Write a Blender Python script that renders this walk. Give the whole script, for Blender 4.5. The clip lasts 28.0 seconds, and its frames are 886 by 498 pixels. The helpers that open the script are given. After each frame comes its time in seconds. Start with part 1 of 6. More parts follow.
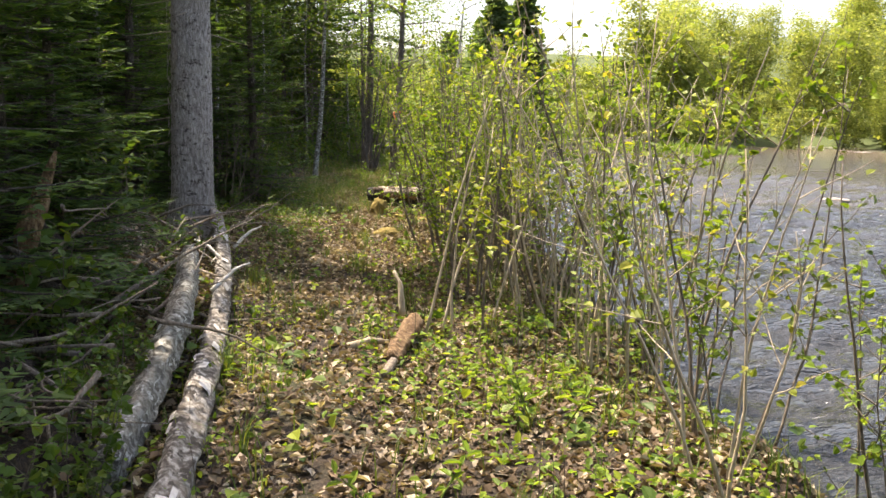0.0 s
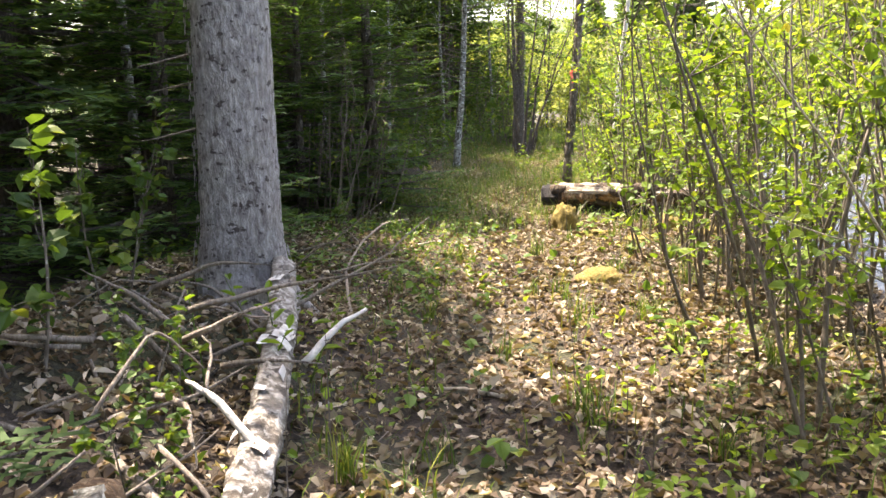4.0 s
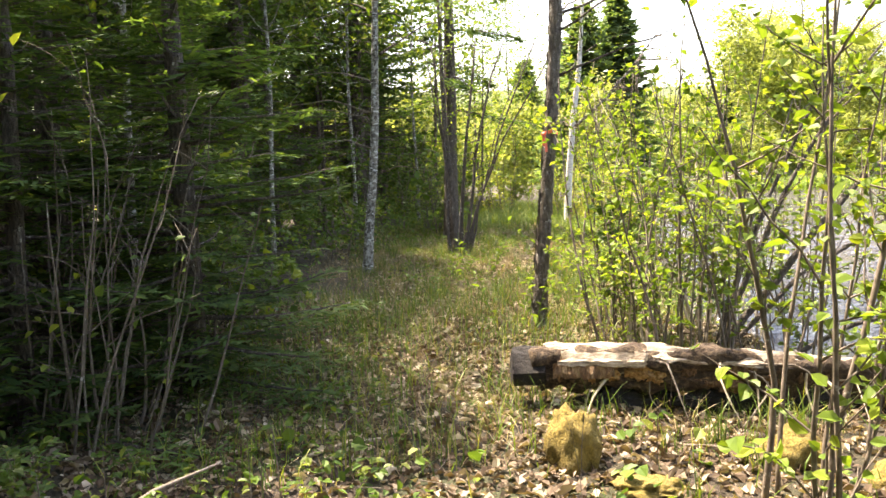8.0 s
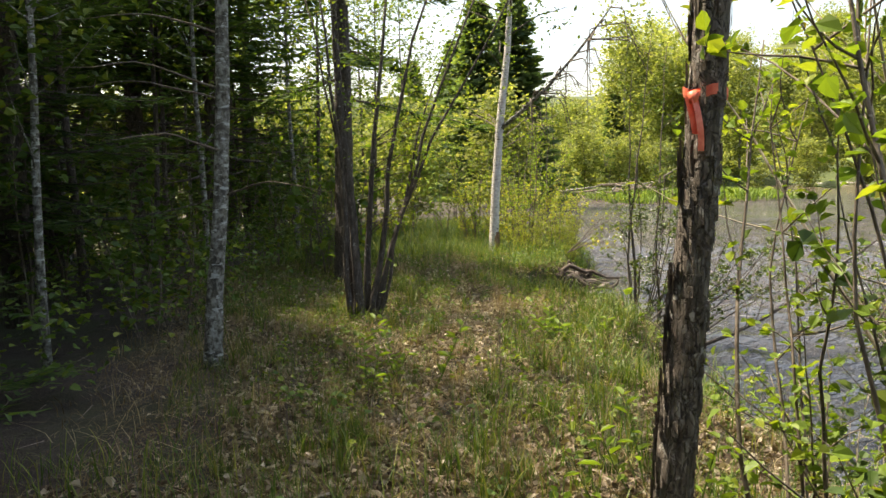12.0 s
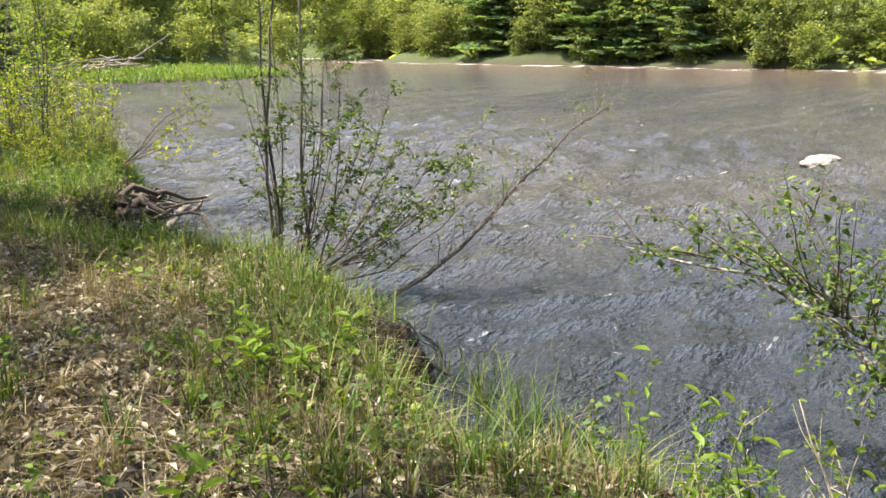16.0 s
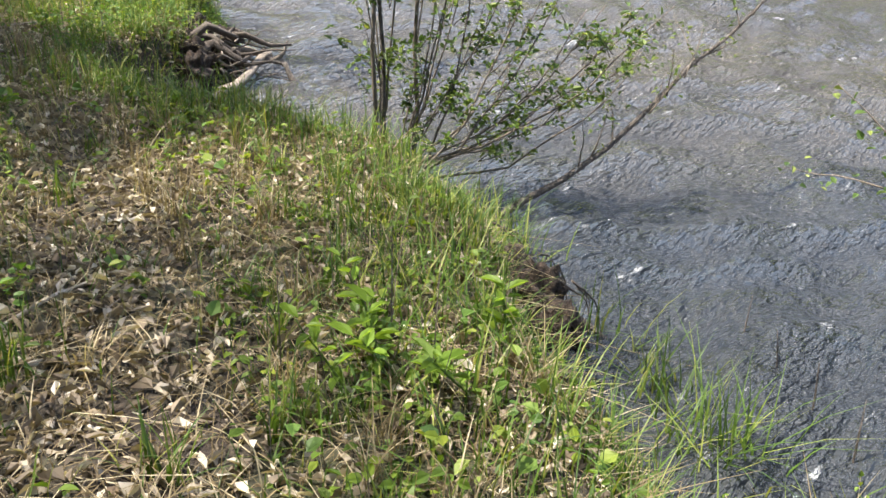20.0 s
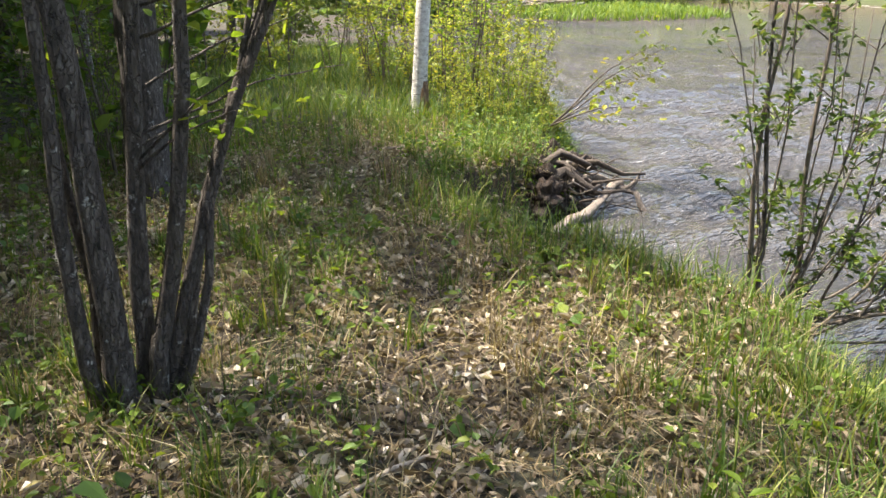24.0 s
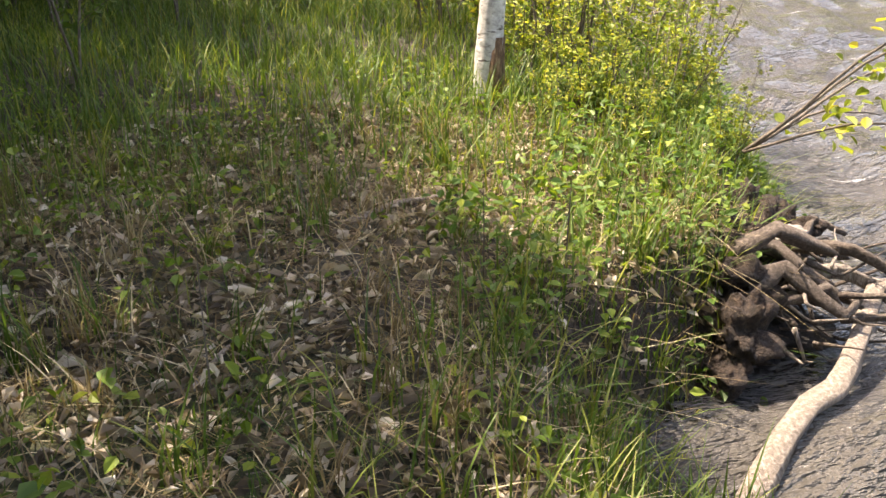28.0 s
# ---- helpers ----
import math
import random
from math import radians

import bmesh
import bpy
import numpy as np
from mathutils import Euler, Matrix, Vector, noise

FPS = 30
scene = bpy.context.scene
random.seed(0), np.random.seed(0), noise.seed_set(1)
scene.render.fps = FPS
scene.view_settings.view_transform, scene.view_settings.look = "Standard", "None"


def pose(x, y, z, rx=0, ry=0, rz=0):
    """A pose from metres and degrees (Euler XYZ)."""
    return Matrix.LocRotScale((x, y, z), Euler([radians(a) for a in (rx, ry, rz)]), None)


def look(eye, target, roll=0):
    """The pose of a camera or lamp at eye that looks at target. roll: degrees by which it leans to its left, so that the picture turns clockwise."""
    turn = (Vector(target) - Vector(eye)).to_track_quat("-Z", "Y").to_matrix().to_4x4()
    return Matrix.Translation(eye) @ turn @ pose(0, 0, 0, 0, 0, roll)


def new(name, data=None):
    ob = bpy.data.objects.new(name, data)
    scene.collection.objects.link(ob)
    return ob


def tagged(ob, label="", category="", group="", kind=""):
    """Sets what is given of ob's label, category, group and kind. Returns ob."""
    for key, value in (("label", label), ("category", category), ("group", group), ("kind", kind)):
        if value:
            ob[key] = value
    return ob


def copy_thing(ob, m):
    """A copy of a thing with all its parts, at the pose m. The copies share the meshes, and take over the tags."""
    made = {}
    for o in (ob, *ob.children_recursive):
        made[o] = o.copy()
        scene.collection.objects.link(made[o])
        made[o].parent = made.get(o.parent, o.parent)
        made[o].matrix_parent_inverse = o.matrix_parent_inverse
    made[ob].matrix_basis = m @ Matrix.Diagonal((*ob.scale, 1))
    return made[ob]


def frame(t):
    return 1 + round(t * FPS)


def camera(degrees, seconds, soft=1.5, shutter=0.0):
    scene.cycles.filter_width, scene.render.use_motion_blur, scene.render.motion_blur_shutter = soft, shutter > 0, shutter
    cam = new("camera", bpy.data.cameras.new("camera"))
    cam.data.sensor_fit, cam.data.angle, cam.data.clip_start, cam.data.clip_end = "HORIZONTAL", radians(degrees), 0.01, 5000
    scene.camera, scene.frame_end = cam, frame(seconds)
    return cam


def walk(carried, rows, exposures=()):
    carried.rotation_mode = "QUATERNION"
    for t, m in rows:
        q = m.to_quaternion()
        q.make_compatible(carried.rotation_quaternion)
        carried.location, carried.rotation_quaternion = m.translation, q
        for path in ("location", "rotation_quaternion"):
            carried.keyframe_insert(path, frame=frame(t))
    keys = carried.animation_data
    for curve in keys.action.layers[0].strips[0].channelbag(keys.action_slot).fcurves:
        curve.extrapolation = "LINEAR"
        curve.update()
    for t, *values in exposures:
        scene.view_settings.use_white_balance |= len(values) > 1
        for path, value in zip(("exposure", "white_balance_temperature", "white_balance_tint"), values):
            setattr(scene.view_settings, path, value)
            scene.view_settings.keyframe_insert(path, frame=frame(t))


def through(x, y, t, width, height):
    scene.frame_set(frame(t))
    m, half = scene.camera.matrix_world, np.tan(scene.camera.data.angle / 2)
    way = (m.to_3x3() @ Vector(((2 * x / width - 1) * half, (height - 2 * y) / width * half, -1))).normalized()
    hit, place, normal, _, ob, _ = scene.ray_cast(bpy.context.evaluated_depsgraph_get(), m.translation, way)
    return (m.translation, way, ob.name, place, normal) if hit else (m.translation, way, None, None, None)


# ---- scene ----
cam = camera(56.0, 28.0)
PATH = [
    (0.0, pose(0.124, -5.969, 1.695, 81.08, -1.33, -9.55)),
    (0.5, pose(0.264, -5.368, 1.675, 80.45, -1.29, -8.04)),
    (1.0, pose(0.364, -4.739, 1.634, 81.50, -1.16, -4.61)),
    (1.5, pose(0.396, -4.036, 1.592, 80.99, -1.41, -3.66)),
    (2.0, pose(0.377, -3.327, 1.567, 81.89, -0.37, -4.13)),
    (2.5, pose(0.363, -2.567, 1.498, 81.19, -0.58, -3.49)),
    (4.5, pose(0.000, 0.000, 1.500, 79.50, 1.80, -0.30)),
    (5.0, pose(0.027, 0.639, 1.509, 82.40, 1.80, -7.00)),
    (5.5, pose(0.135, 1.323, 1.491, 81.60, 2.20, -9.90)),
    (6.0, pose(0.252, 1.971, 1.527, 81.00, 2.50, -9.80)),
    (6.5, pose(0.360, 2.565, 1.581, 80.40, 0.70, -9.30)),
    (7.0, pose(0.414, 3.195, 1.572, 81.80, 1.40, -5.60)),
    (7.5, pose(0.441, 3.825, 1.545, 83.60, 1.50, -5.30)),
    (8.0, pose(0.450, 4.473, 1.536, 84.30, 1.70, -5.60)),
    (8.5, pose(0.459, 5.184, 1.536, 83.60, 3.20, -5.90)),
    (9.0, pose(0.441, 5.859, 1.545, 83.00, 2.40, -5.90)),
    (9.5, pose(0.423, 6.543, 1.554, 85.10, 3.50, -7.20)),
    (10.0, pose(0.459, 7.218, 1.563, 86.10, 3.10, -8.20)),
    (10.5, pose(0.495, 7.875, 1.572, 86.50, 2.80, -9.20)),
    (11.0, pose(0.567, 8.415, 1.599, 87.10, 2.50, -12.10)),
    (11.5, pose(0.648, 8.946, 1.590, 86.00, 2.10, -13.20)),
    (13.5, pose(1.100, 11.300, 1.600, 82.50, -0.00, -18.00)),
    (14.0, pose(1.211, 11.875, 1.605, 81.81, -0.23, -21.30)),
    (14.5, pose(1.257, 12.396, 1.611, 80.74, -0.66, -29.21)),
    (15.0, pose(1.321, 12.825, 1.618, 79.03, -0.53, -32.15)),
    (15.5, pose(1.280, 13.163, 1.623, 77.82, -0.50, -43.33)),
    (16.0, pose(1.128, 13.368, 1.640, 75.60, 0.57, -49.68)),
    (16.5, pose(1.046, 13.434, 1.653, 75.53, 0.95, -45.51)),
    (17.0, pose(1.046, 13.465, 1.667, 75.36, 1.11, -42.42)),
    (17.5, pose(1.170, 13.525, 1.636, 74.59, 0.34, -43.03)),
    (18.0, pose(1.417, 13.645, 1.629, 74.11, -1.88, -43.07)),
    (18.5, pose(1.584, 13.897, 1.573, 70.56, -2.10, -44.05)),
    (19.0, pose(1.717, 14.246, 1.578, 65.70, -1.38, -44.74)),
    (19.5, pose(1.892, 14.554, 1.596, 65.41, -2.09, -43.14)),
    (20.0, pose(1.940, 14.729, 1.590, 64.74, -2.86, -43.65)),
    (20.5, pose(1.882, 14.872, 1.593, 64.01, -2.08, -44.75)),
    (22.5, pose(1.827, 14.877, 1.631, 68.17, 2.25, -34.01)),
    (23.0, pose(1.844, 14.930, 1.642, 71.25, 1.08, -32.96)),
    (23.5, pose(1.871, 15.070, 1.614, 70.86, 0.47, -29.86)),
    (24.0, pose(2.094, 15.348, 1.597, 71.81, 0.13, -21.65)),
    (24.5, pose(2.249, 15.767, 1.539, 72.92, -0.91, -21.81)),
    (25.0, pose(2.443, 16.247, 1.534, 72.83, -0.80, -23.34)),
    (25.5, pose(2.744, 16.709, 1.509, 72.04, -1.96, -23.69)),
    (26.0, pose(2.993, 17.213, 1.454, 67.95, 0.11, -24.87)),
    (26.5, pose(3.260, 17.714, 1.426, 66.54, -0.37, -23.90)),
    (27.0, pose(3.436, 18.227, 1.409, 66.90, 0.96, -16.11)),
    (27.5, pose(3.547, 18.744, 1.404, 66.01, 0.62, -15.56)),
    (28.0, pose(3.661, 19.299, 1.411, 65.71, -0.49, -15.62)),
]
walk(cam, PATH, exposures=((0.0, 1.8, 7500, 14), (2.5, 2.3, 7400, 15), (5.0, 2.8, 7200, 17), (7.0, 2.8, 7300, 16), (9.0, 2.45, 8000, 16), (10.0, 2.1, 8000, 14), (11.0, 1.5, 7900, 12), (14.0, 1.75, 7000, 9), (17.0, 1.75, 6600, 9), (20.0, 1.8, 6400, 9), (23.0, 1.95, 6700, 11), (26.0, 2.0, 6900, 12), (28.0, 2.2, 7500, 17)))

# ---- world, sun ----
SUN_AZ = 44.0     # degrees from +y towards -x
SUN_EL = 63.0
world = bpy.data.worlds.new("sky")
scene.world = world
world.use_nodes = True
wt = world.node_tree
sky = wt.nodes.new("ShaderNodeTexSky")
sky.sky_type, sky.sun_disc = "NISHITA", False
sky.sun_elevation, sky.sun_rotation = radians(SUN_EL), radians(-SUN_AZ)
sky.air_density, sky.dust_density = 1.0, 4.0
bg = wt.nodes["Background"]
bg.inputs["Strength"].default_value = 0.14
wt.links.new(sky.outputs["Color"], bg.inputs["Color"])
sun_data = bpy.data.lights.new("sun", "SUN")
sun_data.energy, sun_data.angle, sun_data.color = 3.9, radians(0.6), (1.0, 0.94, 0.84)
sun_way = Vector((-math.sin(radians(SUN_AZ)) * math.cos(radians(SUN_EL)), math.cos(radians(SUN_AZ)) * math.cos(radians(SUN_EL)), math.sin(radians(SUN_EL))))
sun = new("sun", sun_data)
sun.matrix_world = look(sun_way * 60, (0, 0, 0))

# ---- materials ----


def mat(name, build):
    m = bpy.data.materials.new(name)
    m.use_nodes = True
    nt = m.node_tree
    build(nt, nt.nodes["Principled BSDF"])
    return m


def node(nt, kind, **values):
    n = nt.nodes.new("ShaderNode" + kind)
    for key, value in values.items():
        n.inputs[key.replace("_", " ")].default_value = value
    return n


def ramp(nt, source, stops):
    r = nt.nodes.new("ShaderNodeValToRGB")
    e = r.color_ramp.elements
    while len(e) < len(stops):
        e.new(0.5)
    for el, (at, col) in zip(e, stops):
        el.position, el.color = at, (*col, 1)
    nt.links.new(source, r.inputs["Fac"])
    return r.outputs["Color"]


def mix(nt, fac, a, b, blend="MIX"):
    m = nt.nodes.new("ShaderNodeMix")
    m.data_type, m.blend_type = "RGBA", blend
    for sock, v in ((m.inputs[0], fac), (m.inputs[6], a), (m.inputs[7], b)):
        if isinstance(v, (int, float)):
            sock.default_value = v
        elif isinstance(v, tuple):
            sock.default_value = (*v, 1)
        else:
            nt.links.new(v, sock)
    return m.outputs[2]


def coords(nt, scale=(1, 1, 1), world_space=False):
    if world_space:
        src = nt.nodes.new("ShaderNodeNewGeometry").outputs["Position"]
    else:
        src = nt.nodes.new("ShaderNodeTexCoord").outputs["Object"]
    mp = nt.nodes.new("ShaderNodeMapping")
    mp.inputs["Scale"].default_value = scale
    nt.links.new(src, mp.inputs["Vector"])
    return mp.outputs["Vector"]


def noise_tex(nt, vec, scale, detail=4.0, rough=0.6):
    n = node(nt, "TexNoise", Scale=scale, Detail=detail, Roughness=rough)
    nt.links.new(vec, n.inputs["Vector"])
    return n.outputs["Fac"]


def bump(nt, bsdf, height, strength=0.5, distance=0.02):
    b = node(nt, "Bump", Strength=strength, Distance=distance)
    nt.links.new(height, b.inputs["Height"])
    nt.links.new(b.outputs["Normal"], bsdf.inputs["Normal"])


def leaf_mat(name, dark, light, warm, through=0.45, rough=0.5):
    """Leaf: each island its own tint, light passes through."""
    def build(nt, bsdf):
        rnd = nt.nodes.new("ShaderNodeNewGeometry").outputs["Random Per Island"]
        obr = nt.nodes.new("ShaderNodeObjectInfo").outputs["Random"]
        col = ramp(nt, rnd, ((0.0, dark), (0.65, light), (1.0, warm)))
        v = noise_tex(nt, coords(nt), 14.0, 2.0)
        vf = ramp(nt, v, ((0.4, (0, 0, 0)), (0.75, (0.55, 0.55, 0.55))))
        col = mix(nt, vf, col, light)
        hs = node(nt, "HueSaturation", Saturation=1.0)
        mr = node(nt, "MapRange")
        mr.inputs["To Min"].default_value, mr.inputs["To Max"].default_value = 0.8, 1.2
        nt.links.new(obr, mr.inputs["Value"])
        nt.links.new(mr.outputs["Result"], hs.inputs["Value"])
        nt.links.new(col, hs.inputs["Color"])
        col = hs.outputs["Color"]
        nt.links.new(col, bsdf.inputs["Base Color"])
        bsdf.inputs["Roughness"].default_value = rough
        bsdf.inputs["Specular IOR Level"].default_value = 0.3
        tr = node(nt, "BsdfTranslucent")
        yel = mix(nt, 1.0, col, (1.25, 1.2, 0.5), "MULTIPLY")
        nt.links.new(yel, tr.inputs["Color"])
        ms = nt.nodes.new("ShaderNodeMixShader")
        ms.inputs[0].default_value = through
        nt.links.new(bsdf.outputs[0], ms.inputs[1])
        nt.links.new(tr.outputs[0], ms.inputs[2])
        nt.links.new(ms.outputs[0], nt.nodes["Material Output"].inputs["Surface"])
    return mat(name, build)


def bark_mat(name, dark, mid, light, scale=(9, 9, 3), spots=None, depth=0.02, patch=0.5, cracks=None, tone=0.21):
    """Bark: stretched cracks, two-scale tint, lichen or scar spots."""
    def build(nt, bsdf):
        vec = coords(nt, scale)
        n1 = noise_tex(nt, vec, 3.0, 6.0, 0.65)
        n2 = noise_tex(nt, coords(nt, (1, 1, 1)), 1.6, 3.0)
        col = ramp(nt, n1, ((0.5 - tone, dark), (0.5, mid), (0.5 + tone, light)))
        col = mix(nt, ramp(nt, n2, ((0.45, (0, 0, 0)), (0.7, (0.6, 0.6, 0.6)))), col, mid)
        if spots:
            sp = noise_tex(nt, coords(nt, (scale[0] * 0.6, scale[1] * 0.6, scale[2] * 2.2)), 2.2, 3.0)
            m = ramp(nt, sp, ((patch, (0, 0, 0)), (patch + 0.06, (1, 1, 1))))
            col = mix(nt, m, col, spots)
        high = n1
        if cracks:
            vo = node(nt, "TexVoronoi", Scale=cracks[0])
            vo.feature = "DISTANCE_TO_EDGE"
            wob = noise_tex(nt, coords(nt, (6, 6, 6)), 2.0, 3.0)
            vec2 = mix(nt, 0.12, coords(nt, (1, 1, cracks[1])), wob, "ADD")
            nt.links.new(vec2, vo.inputs["Vector"])
            edge = ramp(nt, vo.outputs["Distance"], ((0.0, (0, 0, 0)), (cracks[2], (1, 1, 1))))
            grit = noise_tex(nt, coords(nt, (1, 1, 0.6)), 45.0, 3.0, 0.7)
            crack = ramp(nt, grit, ((0.35, dark), (0.6, mid)))
            col = mix(nt, edge, crack, col)
            high = mix(nt, 0.6, n1, edge)
        nt.links.new(col, bsdf.inputs["Base Color"])
        bsdf.inputs["Roughness"].default_value = 0.9
        bump(nt, bsdf, high, 0.9, depth)
    return mat(name, build)


def ground_build(nt, bsdf):
    vec = coords(nt, (1, 1, 1), True)
    big = noise_tex(nt, vec, 0.7, 4.0)
    mid = noise_tex(nt, vec, 6.0, 5.0, 0.7)
    fine = noise_tex(nt, vec, 60.0, 4.0, 0.7)
    litter = ramp(nt, fine, ((0.3, (0.008, 0.0055, 0.004)), (0.5, (0.04, 0.028, 0.019)), (0.75, (0.17, 0.13, 0.09))))
    soil = ramp(nt, mid, ((0.35, (0.01, 0.007, 0.0045)), (0.7, (0.045, 0.03, 0.019))))
    col = mix(nt, mid, litter, soil)
    green = ramp(nt, fine, ((0.3, (0.012, 0.017, 0.005)), (0.7, (0.06, 0.075, 0.02))))
    mask = ramp(nt, big, ((0.46, (0, 0, 0)), (0.62, (0.75, 0.75, 0.75))))
    col = mix(nt, mask, col, green)
    # meadow and woodland cover across the river
    sep = nt.nodes.new("ShaderNodeSeparateXYZ")
    nt.links.new(vec, sep.inputs[0])
    cover = ramp(nt, mid, ((0.35, (0.03, 0.045, 0.012)), (0.65, (0.08, 0.11, 0.03))))
    for axis_out, lo, hi in ((sep.outputs[0], 54.0, 57.0), (sep.outputs[1], 62.0, 68.0)):
        across = node(nt, "MapRange")
        across.inputs["From Min"].default_value, across.inputs["From Max"].default_value = lo, hi
        nt.links.new(axis_out, across.inputs["Value"])
        col = mix(nt, across.outputs["Result"], col, cover)
    nt.links.new(col, bsdf.inputs["Base Color"])
    bsdf.inputs["Roughness"].default_value = 0.95
    bump(nt, bsdf, fine, 0.8, 0.03)


def water_build(nt, bsdf):
    """Silty river: near water painted blue-grey for tree shade, browner current beyond, foam on the crests."""
    vec = coords(nt, (1, 1, 1), True)
    big = noise_tex(nt, coords(nt, (0.10, 0.25, 1), True), 1.0, 4.0)
    rip = noise_tex(nt, coords(nt, (0.55, 1.7, 1), True), 1.5, 5.0, 0.62)
    fine = noise_tex(nt, coords(nt, (1.0, 2.4, 1), True), 9.0, 3.0, 0.6)
    sep = nt.nodes.new("ShaderNodeSeparateXYZ")
    nt.links.new(vec, sep.inputs[0])
    side = nt.nodes.new("ShaderNodeMath")
    side.operation = "MULTIPLY_ADD"
    side.inputs[1].default_value = 0.42
    nt.links.new(sep.outputs[0], side.inputs[0])
    nt.links.new(sep.outputs[1], side.inputs[2])
    wob = nt.nodes.new("ShaderNodeMath")
    wob.operation = "MULTIPLY_ADD"
    wob.inputs[1].default_value = 2.4
    nt.links.new(rip, wob.inputs[0])
    nt.links.new(side.outputs[0], wob.inputs[2])
    line = node(nt, "MapRange")
    line.inputs["From Min"].default_value, line.inputs["From Max"].default_value = 21.2, 24.2
    nt.links.new(wob.outputs[0], line.inputs["Value"])
    # bluer, darker near-bank colour paints the trees' shadow on the water
    tree_shade = ramp(nt, big, ((0.3, (0.03, 0.034, 0.04)), (0.7, (0.06, 0.062, 0.065))))
    current = ramp(nt, big, ((0.3, (0.05, 0.05, 0.05)), (0.7, (0.105, 0.094, 0.08))))
    col = mix(nt, line.outputs["Result"], tree_shade, current)
    # browner far water: silt, with the bank trees' reflection put into the colour
    far = node(nt, "MapRange")
    far.inputs["From Min"].default_value, far.inputs["From Max"].default_value = 34.0, 52.0
    nt.links.new(sep.outputs[0], far.inputs["Value"])
    col = mix(nt, far.outputs["Result"], col, (0.13, 0.088, 0.062))
    crest = noise_tex(nt, coords(nt, (0.7, 2.6, 1), True), 1.6, 8.0, 0.72)
    foam = ramp(nt, crest, ((0.625, (0, 0, 0)), (0.72, (0.75, 0.75, 0.75))))
    riffle = node(nt, "MapRange")
    riffle.inputs["From Min"].default_value, riffle.inputs["From Max"].default_value = 50.0, 53.5
    nt.links.new(sep.outputs[0], riffle.inputs["Value"])
    white = ramp(nt, noise_tex(nt, coords(nt, (0.5, 0.9, 1), True), 1.0, 5.0, 0.7), ((0.5, (0, 0, 0)), (0.62, (0.8, 0.8, 0.8))))
    foam = mix(nt, riffle.outputs["Result"], foam, white)
    col = mix(nt, foam, col, (0.75, 0.75, 0.75))
    nt.links.new(col, bsdf.inputs["Base Color"])
    rg = ramp(nt, foam, ((0.0, (0.07, 0.07, 0.07)), (1.0, (0.6, 0.6, 0.6))))
    nt.links.new(rg, bsdf.inputs["Roughness"])
    bsdf.inputs["IOR"].default_value = 1.4
    h = mix(nt, 0.32, rip, fine)
    bump(nt, bsdf, h, 1.0, 0.42)


GROUND = mat("forest_floor", ground_build)
WATER = mat("river_water", water_build)
LEAF_ALDER = leaf_mat("alder_leaf", (0.07, 0.12, 0.016), (0.17, 0.26, 0.035), (0.30, 0.35, 0.045), 0.5)
LEAF_YELLOW = leaf_mat("young_yellow_leaf", (0.15, 0.20, 0.035), (0.25, 0.30, 0.05), (0.42, 0.36, 0.06), 0.45)
LEAF_MAPLE = leaf_mat("maple_leaf", (0.04, 0.08, 0.015), (0.09, 0.155, 0.027), (0.22, 0.26, 0.04), 0.42)
LEAF_WILLOW = leaf_mat("willow_leaf", (0.045, 0.085, 0.018), (0.10, 0.16, 0.035), (0.24, 0.28, 0.06), 0.4)
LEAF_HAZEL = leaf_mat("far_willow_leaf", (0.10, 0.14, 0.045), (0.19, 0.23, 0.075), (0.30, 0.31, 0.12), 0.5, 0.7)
# paler than near leaves: distance haze put into the foliage colour
LEAF_FAR_HAZED = leaf_mat("far_leaf_hazed", (0.12, 0.16, 0.05), (0.24, 0.29, 0.09), (0.36, 0.37, 0.15), 0.55, 0.7)
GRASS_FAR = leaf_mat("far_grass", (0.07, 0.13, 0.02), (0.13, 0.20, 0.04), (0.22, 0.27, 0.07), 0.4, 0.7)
NEEDLE = leaf_mat("fir_needle", (0.036, 0.074, 0.024), (0.085, 0.15, 0.044), (0.15, 0.215, 0.06), 0.48, 0.7)
# far spruce green lightened as well, for haze and sunlight across the river
NEEDLE_FAR_HAZED = leaf_mat("far_needle_hazed", (0.075, 0.13, 0.06), (0.13, 0.20, 0.085), (0.20, 0.27, 0.11), 0.58, 0.7)
GRASS = leaf_mat("grass", (0.03, 0.062, 0.011), (0.09, 0.15, 0.024), (0.26, 0.26, 0.06), 0.4)
GRASS_DRY = leaf_mat("dry_grass", (0.10, 0.07, 0.036), (0.26, 0.20, 0.11), (0.56, 0.48, 0.33), 0.3, 0.8)
LITTER_PALE = leaf_mat("pale_dead_leaf", (0.055, 0.04, 0.027), (0.24, 0.19, 0.135), (0.66, 0.59, 0.49), 0.2, 0.85)
LITTER = leaf_mat("dead_leaf", (0.06, 0.04, 0.026), (0.18, 0.13, 0.088), (0.62, 0.53, 0.42), 0.25, 0.8)
BARK_SPRUCE = bark_mat("spruce_bark", (0.12, 0.10, 0.09), (0.355, 0.32, 0.30), (0.64, 0.605, 0.585), (11, 11, 4.5), (0.09, 0.072, 0.065), 0.08, 0.585)
BARK_DARK = bark_mat("dark_bark", (0.025, 0.02, 0.016), (0.09, 0.072, 0.058), (0.22, 0.19, 0.16), (14, 14, 3.5), (0.36, 0.34, 0.30), 0.03, 0.63, (44, 0.22, 0.10))
BARK_GREY = bark_mat("grey_scaly_bark", (0.045, 0.036, 0.029), (0.15, 0.125, 0.10), (0.36, 0.33, 0.29), (14, 14, 4), (0.42, 0.40, 0.36), 0.03, 0.6, (44, 0.22, 0.10))
